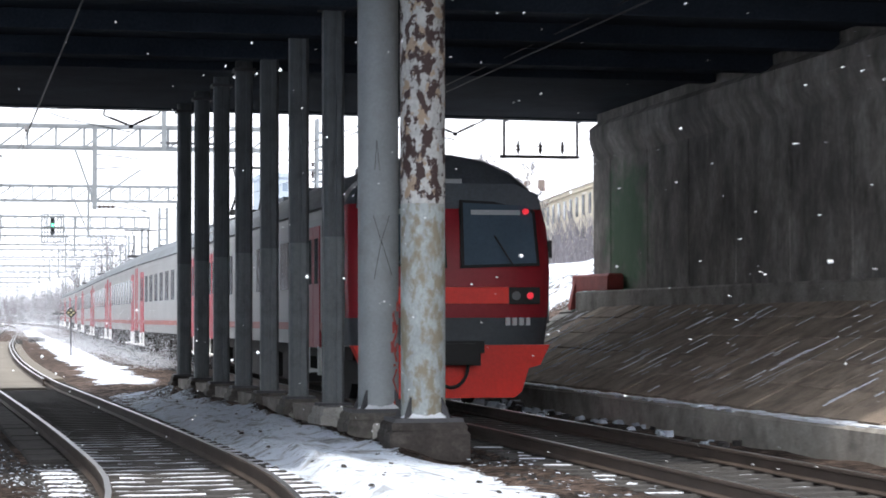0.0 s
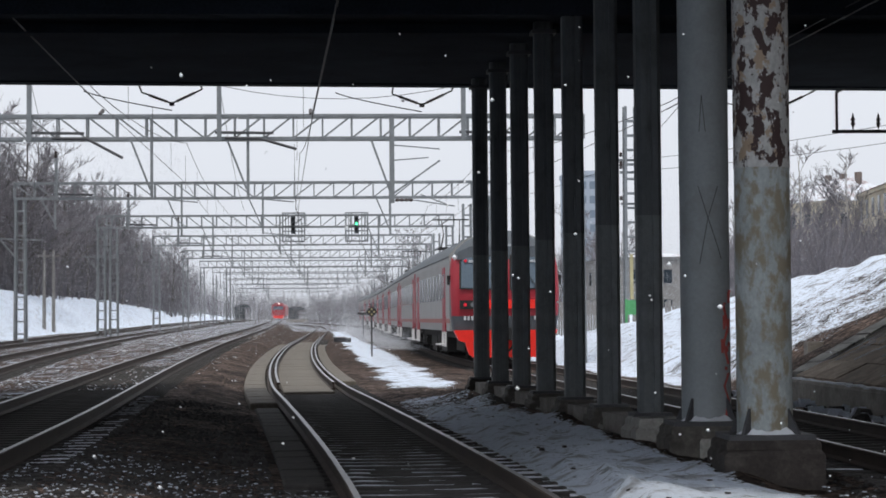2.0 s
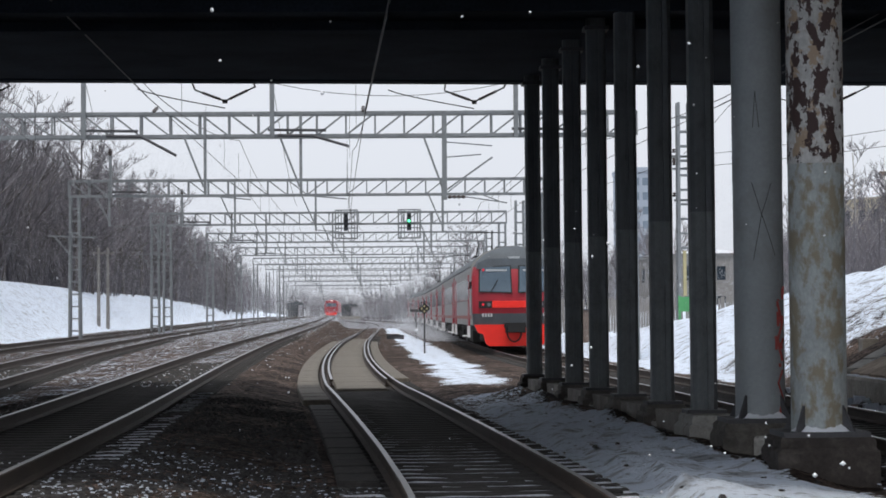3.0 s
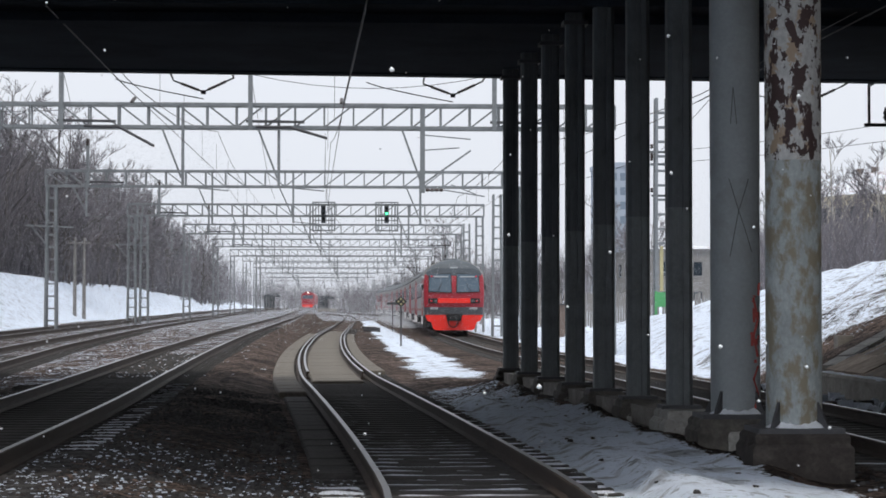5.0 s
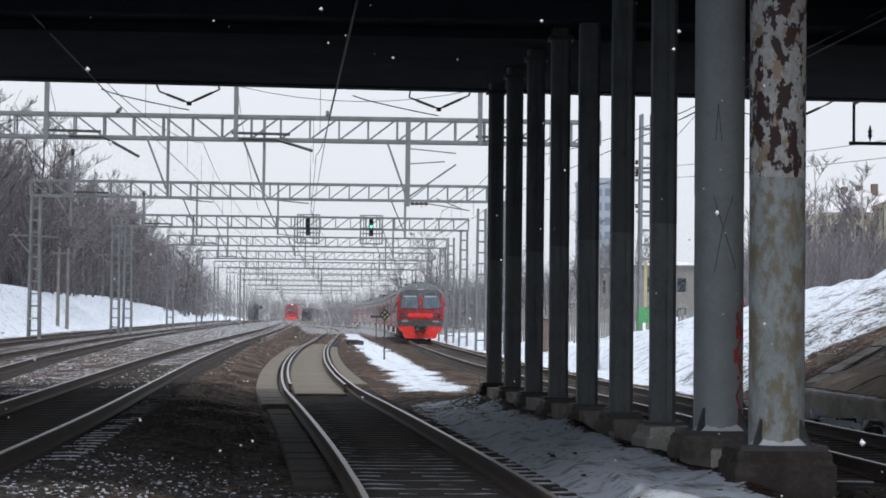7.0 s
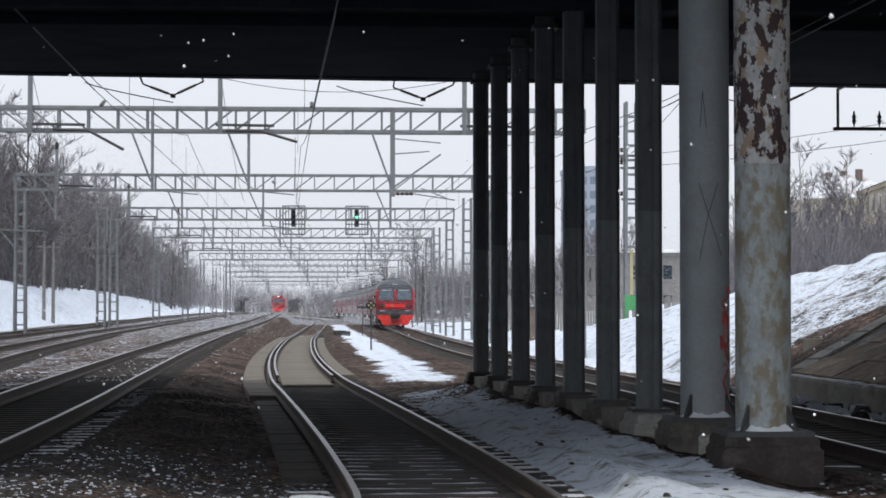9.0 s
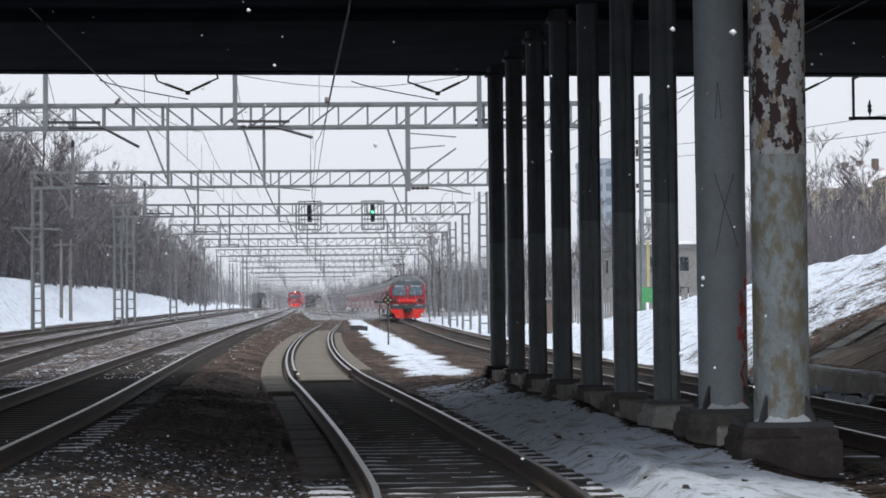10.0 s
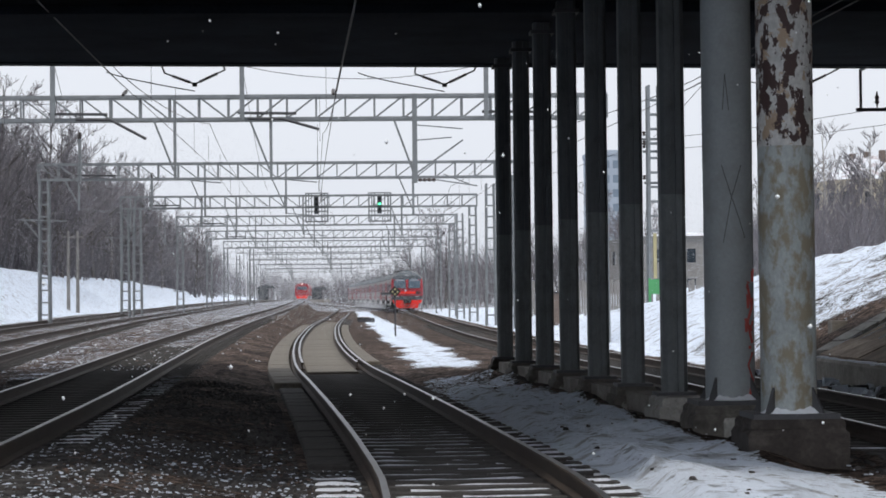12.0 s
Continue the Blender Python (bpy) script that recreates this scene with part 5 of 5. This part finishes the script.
def put(tree, x, y, label, group):
    if not placed[id(tree)]:
        placed[id(tree)] = True
        tree.matrix_basis = pose(x, y, ground_z(x, y) - 0.1, 0, 0, rng.uniform(0, 360))
        return tagged(tree, label, "tree", group)
    return plant(tree, x, y, rng.uniform(0, 360), label, group)


for i in range(205):
    y = 78 + 340 * (i / 205) ** 1.25 + rng.uniform(-4, 4)
    edge = track_x("far", y) - (8.6 if y < 160 else 7.5 if y < 340 else 5.0)
    x = edge - rng.uniform(0, 1) ** 1.3 * (15 + 0.03 * y)
    put(KINDS[rng.randrange(4)], x, y, "leafless grey-brown tree on the snowy bank", "woods on the bank")
for i in range(18):
    y = rng.uniform(185, 260)
    x = y * rng.uniform(0.195, 0.33)
    put(KINDS[rng.choice((0, 2, 2))], x, y, "leafless tree in the thicket behind the snow slope", "thicket behind the slope")
for i in range(15):
    y = rng.uniform(260, 430)
    x = track_x("train", y) + rng.uniform(7, 60)
    put(KINDS[rng.randrange(4)], x, y, "leafless tree beyond the railway fence", "trees beyond the fence")
for x, y in ((36.6, 151), (45.5, 172)):
    put(BIRCH, x, y, "tall leafless birch with a pale trunk", "birches")
for x, y in ((21.5, 62), (24, 58)):
    put(KINDS[1], x, y, "bare tree leaning over the bridge end", "trees by the bridge")


def thicket(name, label, rows):
    g = Geo()
    for x, y, h in rows:
        p = Vector((x, y, ground_z(x, y) - 0.1))
        for k in range(5):
            d = Vector((rng.uniform(-0.35, 0.35), rng.uniform(-0.35, 0.35), 1))
            mid = p + d * h * 0.5
            g.tube([p, mid, mid + Vector((d.x * 1.6, d.y * 1.6, 0.9)) * h * 0.5], [0.04, 0.03, 0.015], 3, caps=False)
            for j in range(3):
                q = p.lerp(mid, rng.uniform(0.5, 1.3))
                g.tube([q, q + Vector((rng.uniform(-0.5, 0.5), rng.uniform(-0.5, 0.5), rng.uniform(0.3, 0.8))) * h * 0.35], [0.022, 0.012], 3, caps=False)
    tagged(part(name, g, "twig"), label, "brushwood", kind="stuff")


rows = []
for i in range(1500):
    y = 75 + 330 * rng.random() ** 1.3
    rows.append((track_x("far", y) - (9.0 if y < 160 else 7.5 if y < 340 else 5.0) - rng.random() ** 1.5 * 22, y, rng.uniform(2.0, 5.5)))
thicket("brushwood", "dense grey leafless brushwood on the bank", rows)
rows = []
for i in range(2600):
    y = 85 + 190 * rng.random() ** 1.2
    rows.append((track_x("far", y) - 10.5 - rng.random() ** 1.3 * 28, y, rng.uniform(5.5, 11.5)))
for i in range(420):
    y = rng.uniform(400, 800)
    x = track_x("far", y) - 4 - rng.uniform(0, 60) if rng.random() < 0.5 else track_x("train", y) + 6 + rng.uniform(0, 70)
    rows.append((x, y, rng.uniform(5, 13)))
for i in range(900):
    rows.append((rng.uniform(-70, 90), rng.uniform(800, 900), rng.uniform(6, 16)))
for i in range(900):
    y = 85 + 110 * rng.random()
    rows.append((track_x("far", y) - 11 - rng.random() * 26, y, rng.uniform(9, 14.5)))
for i in range(560):
    y = rng.uniform(300, 480)
    rows.append((track_x("far", y) - 5.5 - rng.random() * 24, y, rng.uniform(6.5, 11.5)))
for i in range(330):
    y = rng.uniform(330, 520)
    rows.append((track_x("train", y) + 8 + rng.random() * 42, y, rng.uniform(6, 13)))
thicket("distant_woods", "grey leafless woods receding down the line", rows)
rows = []
for i in range(1100):
    y = rng.uniform(115, 235)
    rows.append((y * rng.uniform(0.185, 0.34) + rng.uniform(1, 4), y, rng.uniform(2.5, 7.5)))
thicket("brushwood", "dense brown leafless brushwood behind the snow slope", rows)


# ---- buildings ----
def facade_building(name, at, length, depth, height, floors, bays, wall, roof, label, pitch=1.6):
    root = thing(name, at, label, "building")
    part("wall", Geo().box(0, depth, 0, length, 0, height), wall, root)
    g = Geo().add([(-0.4, -0.4, height), (depth + 0.4, -0.4, height), (depth + 0.4, length + 0.4, height), (-0.4, length + 0.4, height), (depth / 2, depth / 3, height + pitch), (depth / 2, length - depth / 3, height + pitch)], [(0, 1, 4), (1, 2, 5, 4), (2, 3, 5), (3, 0, 4, 5), (0, 3, 2, 1)])
    ob = part("roof", g, roof, root)
    for u in (0.25, 0.5, 0.75):
        part("chimney", Geo().box(depth / 2 - 0.3, depth / 2 + 0.3, length * u - 0.3, length * u + 0.3, height + pitch * 0.5, height + pitch + 0.5), "cabinet", ob)
    part("cornice", Geo().box(-0.25, depth + 0.25, -0.25, length + 0.25, height - 0.35, height - 0.02), wall, root)
    for f in range(floors):
        for b in range(bays):
            yy, zz = length * (b + 0.5) / bays, 1.0 + f * (height - 0.6) / floors
            part("window", Geo().box(-0.05, 0.02, yy - 0.55, yy + 0.55, zz, zz + 1.7), "glass", root)
    for f in range(floors):
        for b in range(3):
            xx, zz = depth * (b + 0.5) / 3, 1.0 + f * (height - 0.6) / floors
            part("window", Geo().box(xx - 0.55, xx + 0.55, -0.05, 0.02, zz, zz + 1.7), "glass", root)
    return root


facade_building("apartment_house", pose(42.6, 120, 3.6, 0, 0, -6.3), 64, 14, 9.0, 3, 20, "plaster", "roof_red", "long yellow plastered house with a red roof on the hill")
facade_building("small_house", pose(57.5, 225, 7.0, 0, 0, 20), 12, 12, 7.5, 2, 4, "plaster", "snow_roof", "plastered house with a snow-covered roof among trees", 3.0)
facade_building("low_house", pose(37.5, 250, 1.0, 0, 0, 5), 30, 12, 8.0, 2, 8, "pole_wood", "snow_roof", "plain flat-roofed house behind the fence", 0.6)


def tower_block():
    root = thing("tower_block", pose(52.5, 420, 0), "pale blue-grey high-rise block in the mist", "building")
    part("wall", Geo().box(0, 9.5, 0, 16, 0, 31), "tower", root)
    part("roof_parapet", Geo().box(-0.2, 9.7, -0.2, 16.2, 31, 32), "tower", root)
    for f in range(10):
        for b in range(5):
            part("window", Geo().box(0.6 + b * 1.8, 1.7 + b * 1.8, -0.05, 0.02, 1.2 + f * 3, 2.8 + f * 3), "tower_glass", root)


tower_block()


def board_fence():
    root = thing("board_fence", pose(10.8, 118, 0.2), "weathered grey board fence along the railway", "fence", kind="structure")
    g = Geo().box(-0.06, 0.06, -0.02, 0.02, 0, 2.0).mesh("board", ("pole_wood",))
    for i in range(110):
        if i % 13 != 12:
            part("board", g, (), root, at=pose(i * 0.15, 0.02 * i, 0.35 + 0.06 * math.sin(i * 2.1), 0, rng.uniform(-1, 1), 0))
    for zz in (0.8, 1.9):
        part("fence_rail", Geo().bar((-0.2, 0.04, zz), (16.4, 2.2, zz), 0.06), "pole_wood", root)


board_fence()
box = thing("relay_cabinet", pose(10.6, 100, ground_z(10.6, 100)), "brown steel trackside cabinet standing in snow", "cabinet")
part("body", Geo().box(-0.9, 0.3, -0.3, 0.3, -0.1, 1.55), "cabinet", box)
part("roof", Geo().box(-0.95, 0.35, -0.35, 0.35, 1.55, 1.62), "steel_dark", box)
part("door", Geo().box(-0.8, -0.33, -0.32, -0.3, 0.1, 1.45), "cabinet", box)
part("door", Geo().box(-0.27, 0.2, -0.32, -0.3, 0.1, 1.45), "cabinet", box)
block = part("snowy_block", Geo().box(11.3, 11.65, 46.4, 46.8, ground_z(11.4, 46.5) - 0.3, ground_z(11.4, 46.5) + 0.14), "concrete")
tagged(block, "grey concrete block half buried in the snow slope", "block")

cover = thing("trackside_cover", pose(1.75, 143, ground_z(1.75, 143)), "low dark steel cover with snow on it beside the track", "cover")
part("body", worn_block(-0.6, 0.6, -0.3, 0.3, -0.1, 0.28), "steel_dark", cover)
part("lid", worn_block(-0.66, 0.3, -0.36, 0.36, 0.28, 0.34, 0.02), "steel_dark", cover)
part("snow_cap", worn_block(-0.4, 0.25, -0.25, 0.3, 0.34, 0.39, 0.03), "snow", cover, "thin cap of snow")

# paired timber poles on the bank
for x in (-19.9, -19.3):
    zb = ground_z(x, 150)
    p = thing("timber_pole", pose(x, 150 + (x + 20), zb - 0.2), "weathered timber pole with a short crossarm on the bank", "pole", "timber poles")
    part("shaft", Geo().tube([(0, 0, 0), (0, 0, 7.0 - zb)], [0.14, 0.1], 10), "pole_wood", p)
    part("crossarm", Geo().bar((-0.5, -0.1, 6.6 - zb), (0.5, -0.1, 6.6 - zb), 0.1), "pole_wood", p)

# ---- far end of the yard ----
far = thing("oncoming_train", pose(track_x("left", 520) + 0.4, 520, track_z("left", 520) + 0.18), "red electric train standing far off with one headlight lit", "train")
part("body", Geo().sweep([(0, 0.3, 0), (0, 60, 0)], [(-1.7, 1.0), (-1.7, 3.3), (-1.2, 3.95), (0, 4.2), (1.2, 3.95), (1.7, 3.3), (1.7, 1.0)]), "red", far)
part("cab_face", slab_outline([(-1.65, 0.9), (1.65, 0.9), (1.7, 2.2), (1.6, 3.3), (1.1, 3.9), (-1.1, 3.9), (-1.6, 3.3), (-1.7, 2.2)], 0, 0.35), "red", far)
part("windscreen", slab_outline([(-1.35, 2.4), (1.35, 2.4), (1.25, 3.3), (-1.25, 3.3)], -0.04, 0.02), "screen", far)
part("skirt", slab_outline([(-1.6, 0.95), (-1.2, 0.2), (1.2, 0.2), (1.6, 0.95)], -0.02, 0.3), "orange", far)
part("headlight", Geo().tube([(0.1, -0.1, 3.95), (0.1, 0.1, 3.95)], 0.13, 12), "lamp_white", far)
for x, y, w in ((-17.5, 480, 4.2), (-6.0, 590, 5.0)):
    can = thing("platform_shelter", pose(x, y, 1.3), "dark platform shelter far down the line", "shelter", "platform shelters")
    part("roof", slab_outline([(-w / 2, 3.0), (w / 2, 3.0), (w / 2 - 0.6, 3.7), (0, 4.0), (-w / 2 + 0.6, 3.7)], 0, 9), "dark_grey", can)
    for u in (-w / 2 + 0.3, w / 2 - 0.3):
        part("post", Geo().bar((u, 0.3, -0.3), (u, 0.3, 3.0), 0.2), "dark_grey", can)
    part("rear_wall", Geo().box(-w / 2 + 0.2, w * 0.1, 4, 4.2, 0, 3.0), "dark_grey", can)
    part("platform", Geo().box(-w / 2 - 0.5, w / 2 + 0.5, -1, 14, -0.6, 0.3), "concrete", can)

# ---- loose ballast and snow in the near tracks ----
def loose_stones():
    g = Geo()
    r = random.Random(11)
    # dark stones, thickest near: their colour adds to the shade under the bridge
    for i in range(36000):
        y = 14.0 + 24 * r.random() ** 1.7
        x = r.uniform(-6, 8) if r.random() < 0.3 else r.uniform(-6, 0.4)
        near = min(abs(x - track_x(k, y)) for k in ("middle", "left", "train"))
        if abs(near - 0.8) < 0.12 or (-1.45 < x - track_x("middle", y) < -0.9 and y > 19.5) or (1.3 < x - track_x("middle", y) and x < 4.7 and r.random() < 0.95):
            continue
        z = ground_z(x, y) - 0.015 - (0.06 if near < 0.9 else 0)
        pale = r.random() < 0.24 * smoothstep(25, 17, y)
        k = r.uniform(0.006, 0.014) if pale else r.uniform(0.016, 0.036)
        long, turn = (r.uniform(1.0, 2.4), r.uniform(-0.9, 0.9)) if pale else (1.0, 0.0)
        p = [Vector((r.uniform(0.6, 1.2) * a * long, r.uniform(0.6, 1.2) * b + turn * a * long, r.uniform(0.4, 0.8) * c)) * k + Vector((x, y, z + 0.012 * pale)) for a, b, c in ((-1, -1, -0.4), (1, -1, -0.4), (1, 1, -0.4), (-1, 1, -0.4), (-0.6, -0.7, 1), (0.7, -0.5, 1), (0.6, 0.7, 1), (-0.7, 0.6, 1))]
        g.add(p, [(4, 5, 6, 7), (0, 1, 5, 4), (1, 2, 6, 5), (2, 3, 7, 6), (3, 0, 4, 7)], 1 if pale else 0)
    for i in range(130):
        x, y = r.uniform(8.1, 8.93), r.uniform(20, 41)
        k = r.uniform(0.03, 0.1) if y < 32 else r.uniform(0.05, 0.17)
        p = [Vector((r.uniform(0.5, 1.3) * a, r.uniform(0.5, 1.3) * b, r.uniform(0.5, 0.9) * c)) * k + Vector((x, y, 0.0)) for a, b, c in ((-1, -1, -0.6), (1, -1, -0.6), (1, 1, -0.6), (-1, 1, -0.6), (-0.6, -0.7, 1), (0.7, -0.5, 1), (0.6, 0.7, 1), (-0.7, 0.6, 1))]
        g.add(p, [(4, 5, 6, 7), (0, 1, 5, 4), (1, 2, 6, 5), (2, 3, 7, 6), (3, 0, 4, 7)], 1 if r.random() < 0.5 else 0)
    tagged(part("loose_stones", g, ("stone", "crumb")), "loose dark ballast stones, some capped with snow", "ballast", kind="stuff")


loose_stones()


def yard_litter():
    """Coarse ballast and crumbs of snow between the farther tracks, and snow grains close by."""
    g = Geo()
    r = random.Random(31)

    def lump(x, y, k, flat, m):
        z = ground_z(x, y) - 0.03
        p = [Vector((r.uniform(0.6, 1.3) * a, r.uniform(0.6, 1.3) * b, flat * r.uniform(0.5, 1.0) * c)) * k + Vector((x, y, z)) for a, b, c in ((-1, -1, -0.3), (1, -1, -0.3), (1, 1, -0.3), (-1, 1, -0.3), (-0.6, -0.7, 1), (0.7, -0.5, 1), (0.6, 0.7, 1), (-0.7, 0.6, 1))]
        g.add(p, [(4, 5, 6, 7), (0, 1, 5, 4), (1, 2, 6, 5), (2, 3, 7, 6), (3, 0, 4, 7)], m)
    for i in range(14000):
        y = 42 + 100 * r.random() ** 1.4
        x = r.uniform(track_x("far", y) - 2.0, track_x("middle", y) - 1.5)
        if min(abs(abs(x - track_x(k, y)) - 0.8) for k in ("left", "outer", "far")) < 0.14:
            continue
        brown = x > track_x("left", y) + 1.5
        lump(x, y, r.uniform(0.016, 0.04) * (0.6 + y / 180), 0.8, 1 if r.random() < (0.05 if brown else 0.33) else 0 if r.random() < 0.6 else 2)
    for i in range(2600):
        y = 14.5 + 8 * r.random() ** 1.2
        x = r.uniform(-5.5, 0.6)
        if min(abs(abs(x - track_x(k, y)) - 0.8) for k in ("left", "middle")) < 0.1 or abs(x - track_x("middle", y)) < 0.9:
            continue
        lump(x, y, r.uniform(0.005, 0.013), 0.8, 1)
    tagged(part("yard_litter", g, ("stone_pale", "snow", "stone")), "coarse ballast with crumbs of snow between the tracks", "ballast", kind="stuff")


yard_litter()


def snow_ridges():
    """Low ridges of snow lying along the sleepers."""
    g = Geo()
    r = random.Random(12)
    for name, y0, y1 in (("middle", 14.2, 34), ("train", 14.2, 45), ("left", 21.0, 38)):
        y = y0
        while y < y1:
            for u0, u1 in ((-0.68, 0.68), (-1.33, -0.92), (0.92, 1.33)):
                if (u0 < -0.7 and name == "middle" and y > 19) or (name == "left" and abs(u0 + u1) < 0.1):
                    continue
                x0, x1 = u0 + r.uniform(0, 0.08) * (u1 - u0), u1 - r.uniform(0, 0.1) * (u1 - u0)
                n, xc, zc = 14, track_x(name, y), track_z(name, y)
                full = smoothstep(30, 18, y) if name == "middle" else 0.1
                line = []
                for i in range(n + 1):
                    a = x0 + (x1 - x0) * i / n
                    w = (0.008 + 0.03 * full * max(0, 0.6 + noise.noise((a * 3, y * 5, 2)))) * (0.3 if i in (0, n) else 1)
                    base = -0.03 + 0.03 * smoothstep(0.3, 1.2, abs(a))
                    line.append((a, y - 0.1 + 0.015 * noise.noise((a * 4, y * 7, 5)), w, base, base + 0.008 + 0.55 * w))
                for (a, ya, wa, ba, ha), (b, yb, wb, bb, hb) in zip(line, line[1:]):
                    if noise.noise((a * 2.2, y * 9, 8)) < (-0.1 - 0.2 * full if name == "middle" else 0.12 if name == "train" else -0.15):
                        continue
                    g.add([(xc + a, ya - wa, zc + ba), (xc + b, yb - wb, zc + bb), (xc + b, yb, zc + hb), (xc + a, ya, zc + ha), (xc + a, ya + wa, zc + ba), (xc + b, yb + wb, zc + bb)], [(0, 1, 2, 3), (3, 2, 5, 4), (0, 3, 4), (1, 5, 2)], 0, True)
            y += 0.543
    tagged(part("snow_ridges", g, "snow_dirty"), "thin ridges of snow lying along the sleepers", "snow", kind="stuff")


snow_ridges()


# ---- falling snow, and flakes standing in for haze ----
def snowfall(name, seed, count, xr, yr, zr, size):
    r = random.Random(seed)
    g = Geo()
    for i in range(count):
        c = Vector((r.uniform(*xr), r.uniform(*yr), r.uniform(*zr)))
        k = size * r.uniform(0.4, 1.0) * (1.8 if r.random() < 0.06 else 1)
        p = [c + Vector(d) * k * r.uniform(0.7, 1.2) for d in ((1, 0, 0), (-1, 0, 0), (0, 1, 0), (0, -1, 0), (0, 0, 1), (0, 0, -1))]
        g.add(p, [(0, 2, 4), (2, 1, 4), (1, 3, 4), (3, 0, 4), (2, 0, 5), (1, 2, 5), (3, 1, 5), (0, 3, 5)], 0, True)
    return tagged(part(name, g, "flake"), "scattered white snowflakes drifting down", "snowflakes", kind="stuff")


FLAKES = [
    (snowfall("snowflakes", 1, 900, (-6, 9), (5.0, 8.9), (-1, 24), 0.009), (0.35, -0.1, -1.5)),
    (snowfall("snowflakes", 2, 1500, (-8, 14), (10, 19), (-1, 20), 0.013), (0.5, 0.1, -1.15)),
    (snowfall("snowflakes", 3, 2600, (-26, 30), (46, 90), (0, 34), 0.009), (0.6, 0.2, -1.6)),
    (snowfall("snowflakes", 4, 5000, (-60, 60), (90, 180), (0, 45), 0.008), (0.6, 0.2, -1.6)),
]


def fine_flakes(name, label, centres, size):
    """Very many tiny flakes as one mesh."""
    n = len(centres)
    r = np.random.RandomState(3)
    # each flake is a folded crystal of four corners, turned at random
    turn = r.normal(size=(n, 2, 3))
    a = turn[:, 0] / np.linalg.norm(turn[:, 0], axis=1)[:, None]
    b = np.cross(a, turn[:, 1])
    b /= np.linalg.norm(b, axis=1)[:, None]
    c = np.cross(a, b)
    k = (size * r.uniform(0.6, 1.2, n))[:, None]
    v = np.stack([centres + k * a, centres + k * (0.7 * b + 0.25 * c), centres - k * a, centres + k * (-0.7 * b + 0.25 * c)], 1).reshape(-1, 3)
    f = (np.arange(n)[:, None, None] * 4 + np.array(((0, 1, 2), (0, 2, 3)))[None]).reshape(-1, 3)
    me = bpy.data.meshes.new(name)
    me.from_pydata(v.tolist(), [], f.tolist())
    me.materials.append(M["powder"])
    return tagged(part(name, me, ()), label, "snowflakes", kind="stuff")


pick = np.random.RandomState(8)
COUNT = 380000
# haze imitated by flakes that grow with distance and stay below the skyline
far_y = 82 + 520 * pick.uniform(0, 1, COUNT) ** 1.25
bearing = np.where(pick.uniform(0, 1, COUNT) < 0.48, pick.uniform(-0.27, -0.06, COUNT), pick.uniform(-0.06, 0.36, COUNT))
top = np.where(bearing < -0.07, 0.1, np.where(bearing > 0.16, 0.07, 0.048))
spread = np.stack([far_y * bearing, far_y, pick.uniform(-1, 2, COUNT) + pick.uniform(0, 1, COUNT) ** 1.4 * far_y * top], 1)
FLAKES.append((fine_flakes("haze_flakes", "tiny flakes standing in for haze far down the line", spread, 0.00018 * far_y), (0.35, 0.0, -0.12)))
CLOTS = 40000
along = 24 + 120 * pick.uniform(0, 1, CLOTS) ** 1.1
high = pick.exponential(0.5, CLOTS) * (0.3 + along / 70)
puff = np.stack([pick.normal(-1.9, 0.6, CLOTS) - along / 90, along, 0.05 + np.minimum(high, 5.0)], 1)
PLUME = fine_flakes("blown_snow", "powder snow whirled up beside the running train", puff, 0.018 + 0 * along)


# ---- motion of the train ----
def motions():
    times = [0.5 * i for i in range(25)]
    for k, car in enumerate(CARS):
        rows = []
        for t in times:
            s = nose_distance(t) + k * CAR_LENGTH
            a, b = train_place(s), train_place(s + 20)
            rows.append((t, pose(a.x, a.y, a.z, 0, 0, -math.degrees(math.atan2(b.x - a.x, b.y - a.y)))))
        walk(car, rows)
    walk(PLUME, [(t, Matrix.Translation(train_place(nose_distance(t))) @ pose(0, 0, 0, 0, 0, -math.degrees(math.atan2(*(train_place(nose_distance(t) + 40) - train_place(nose_distance(t))).xy)))) for t in times])
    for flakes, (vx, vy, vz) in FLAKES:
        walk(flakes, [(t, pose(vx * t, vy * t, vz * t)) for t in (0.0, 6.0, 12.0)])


motions()
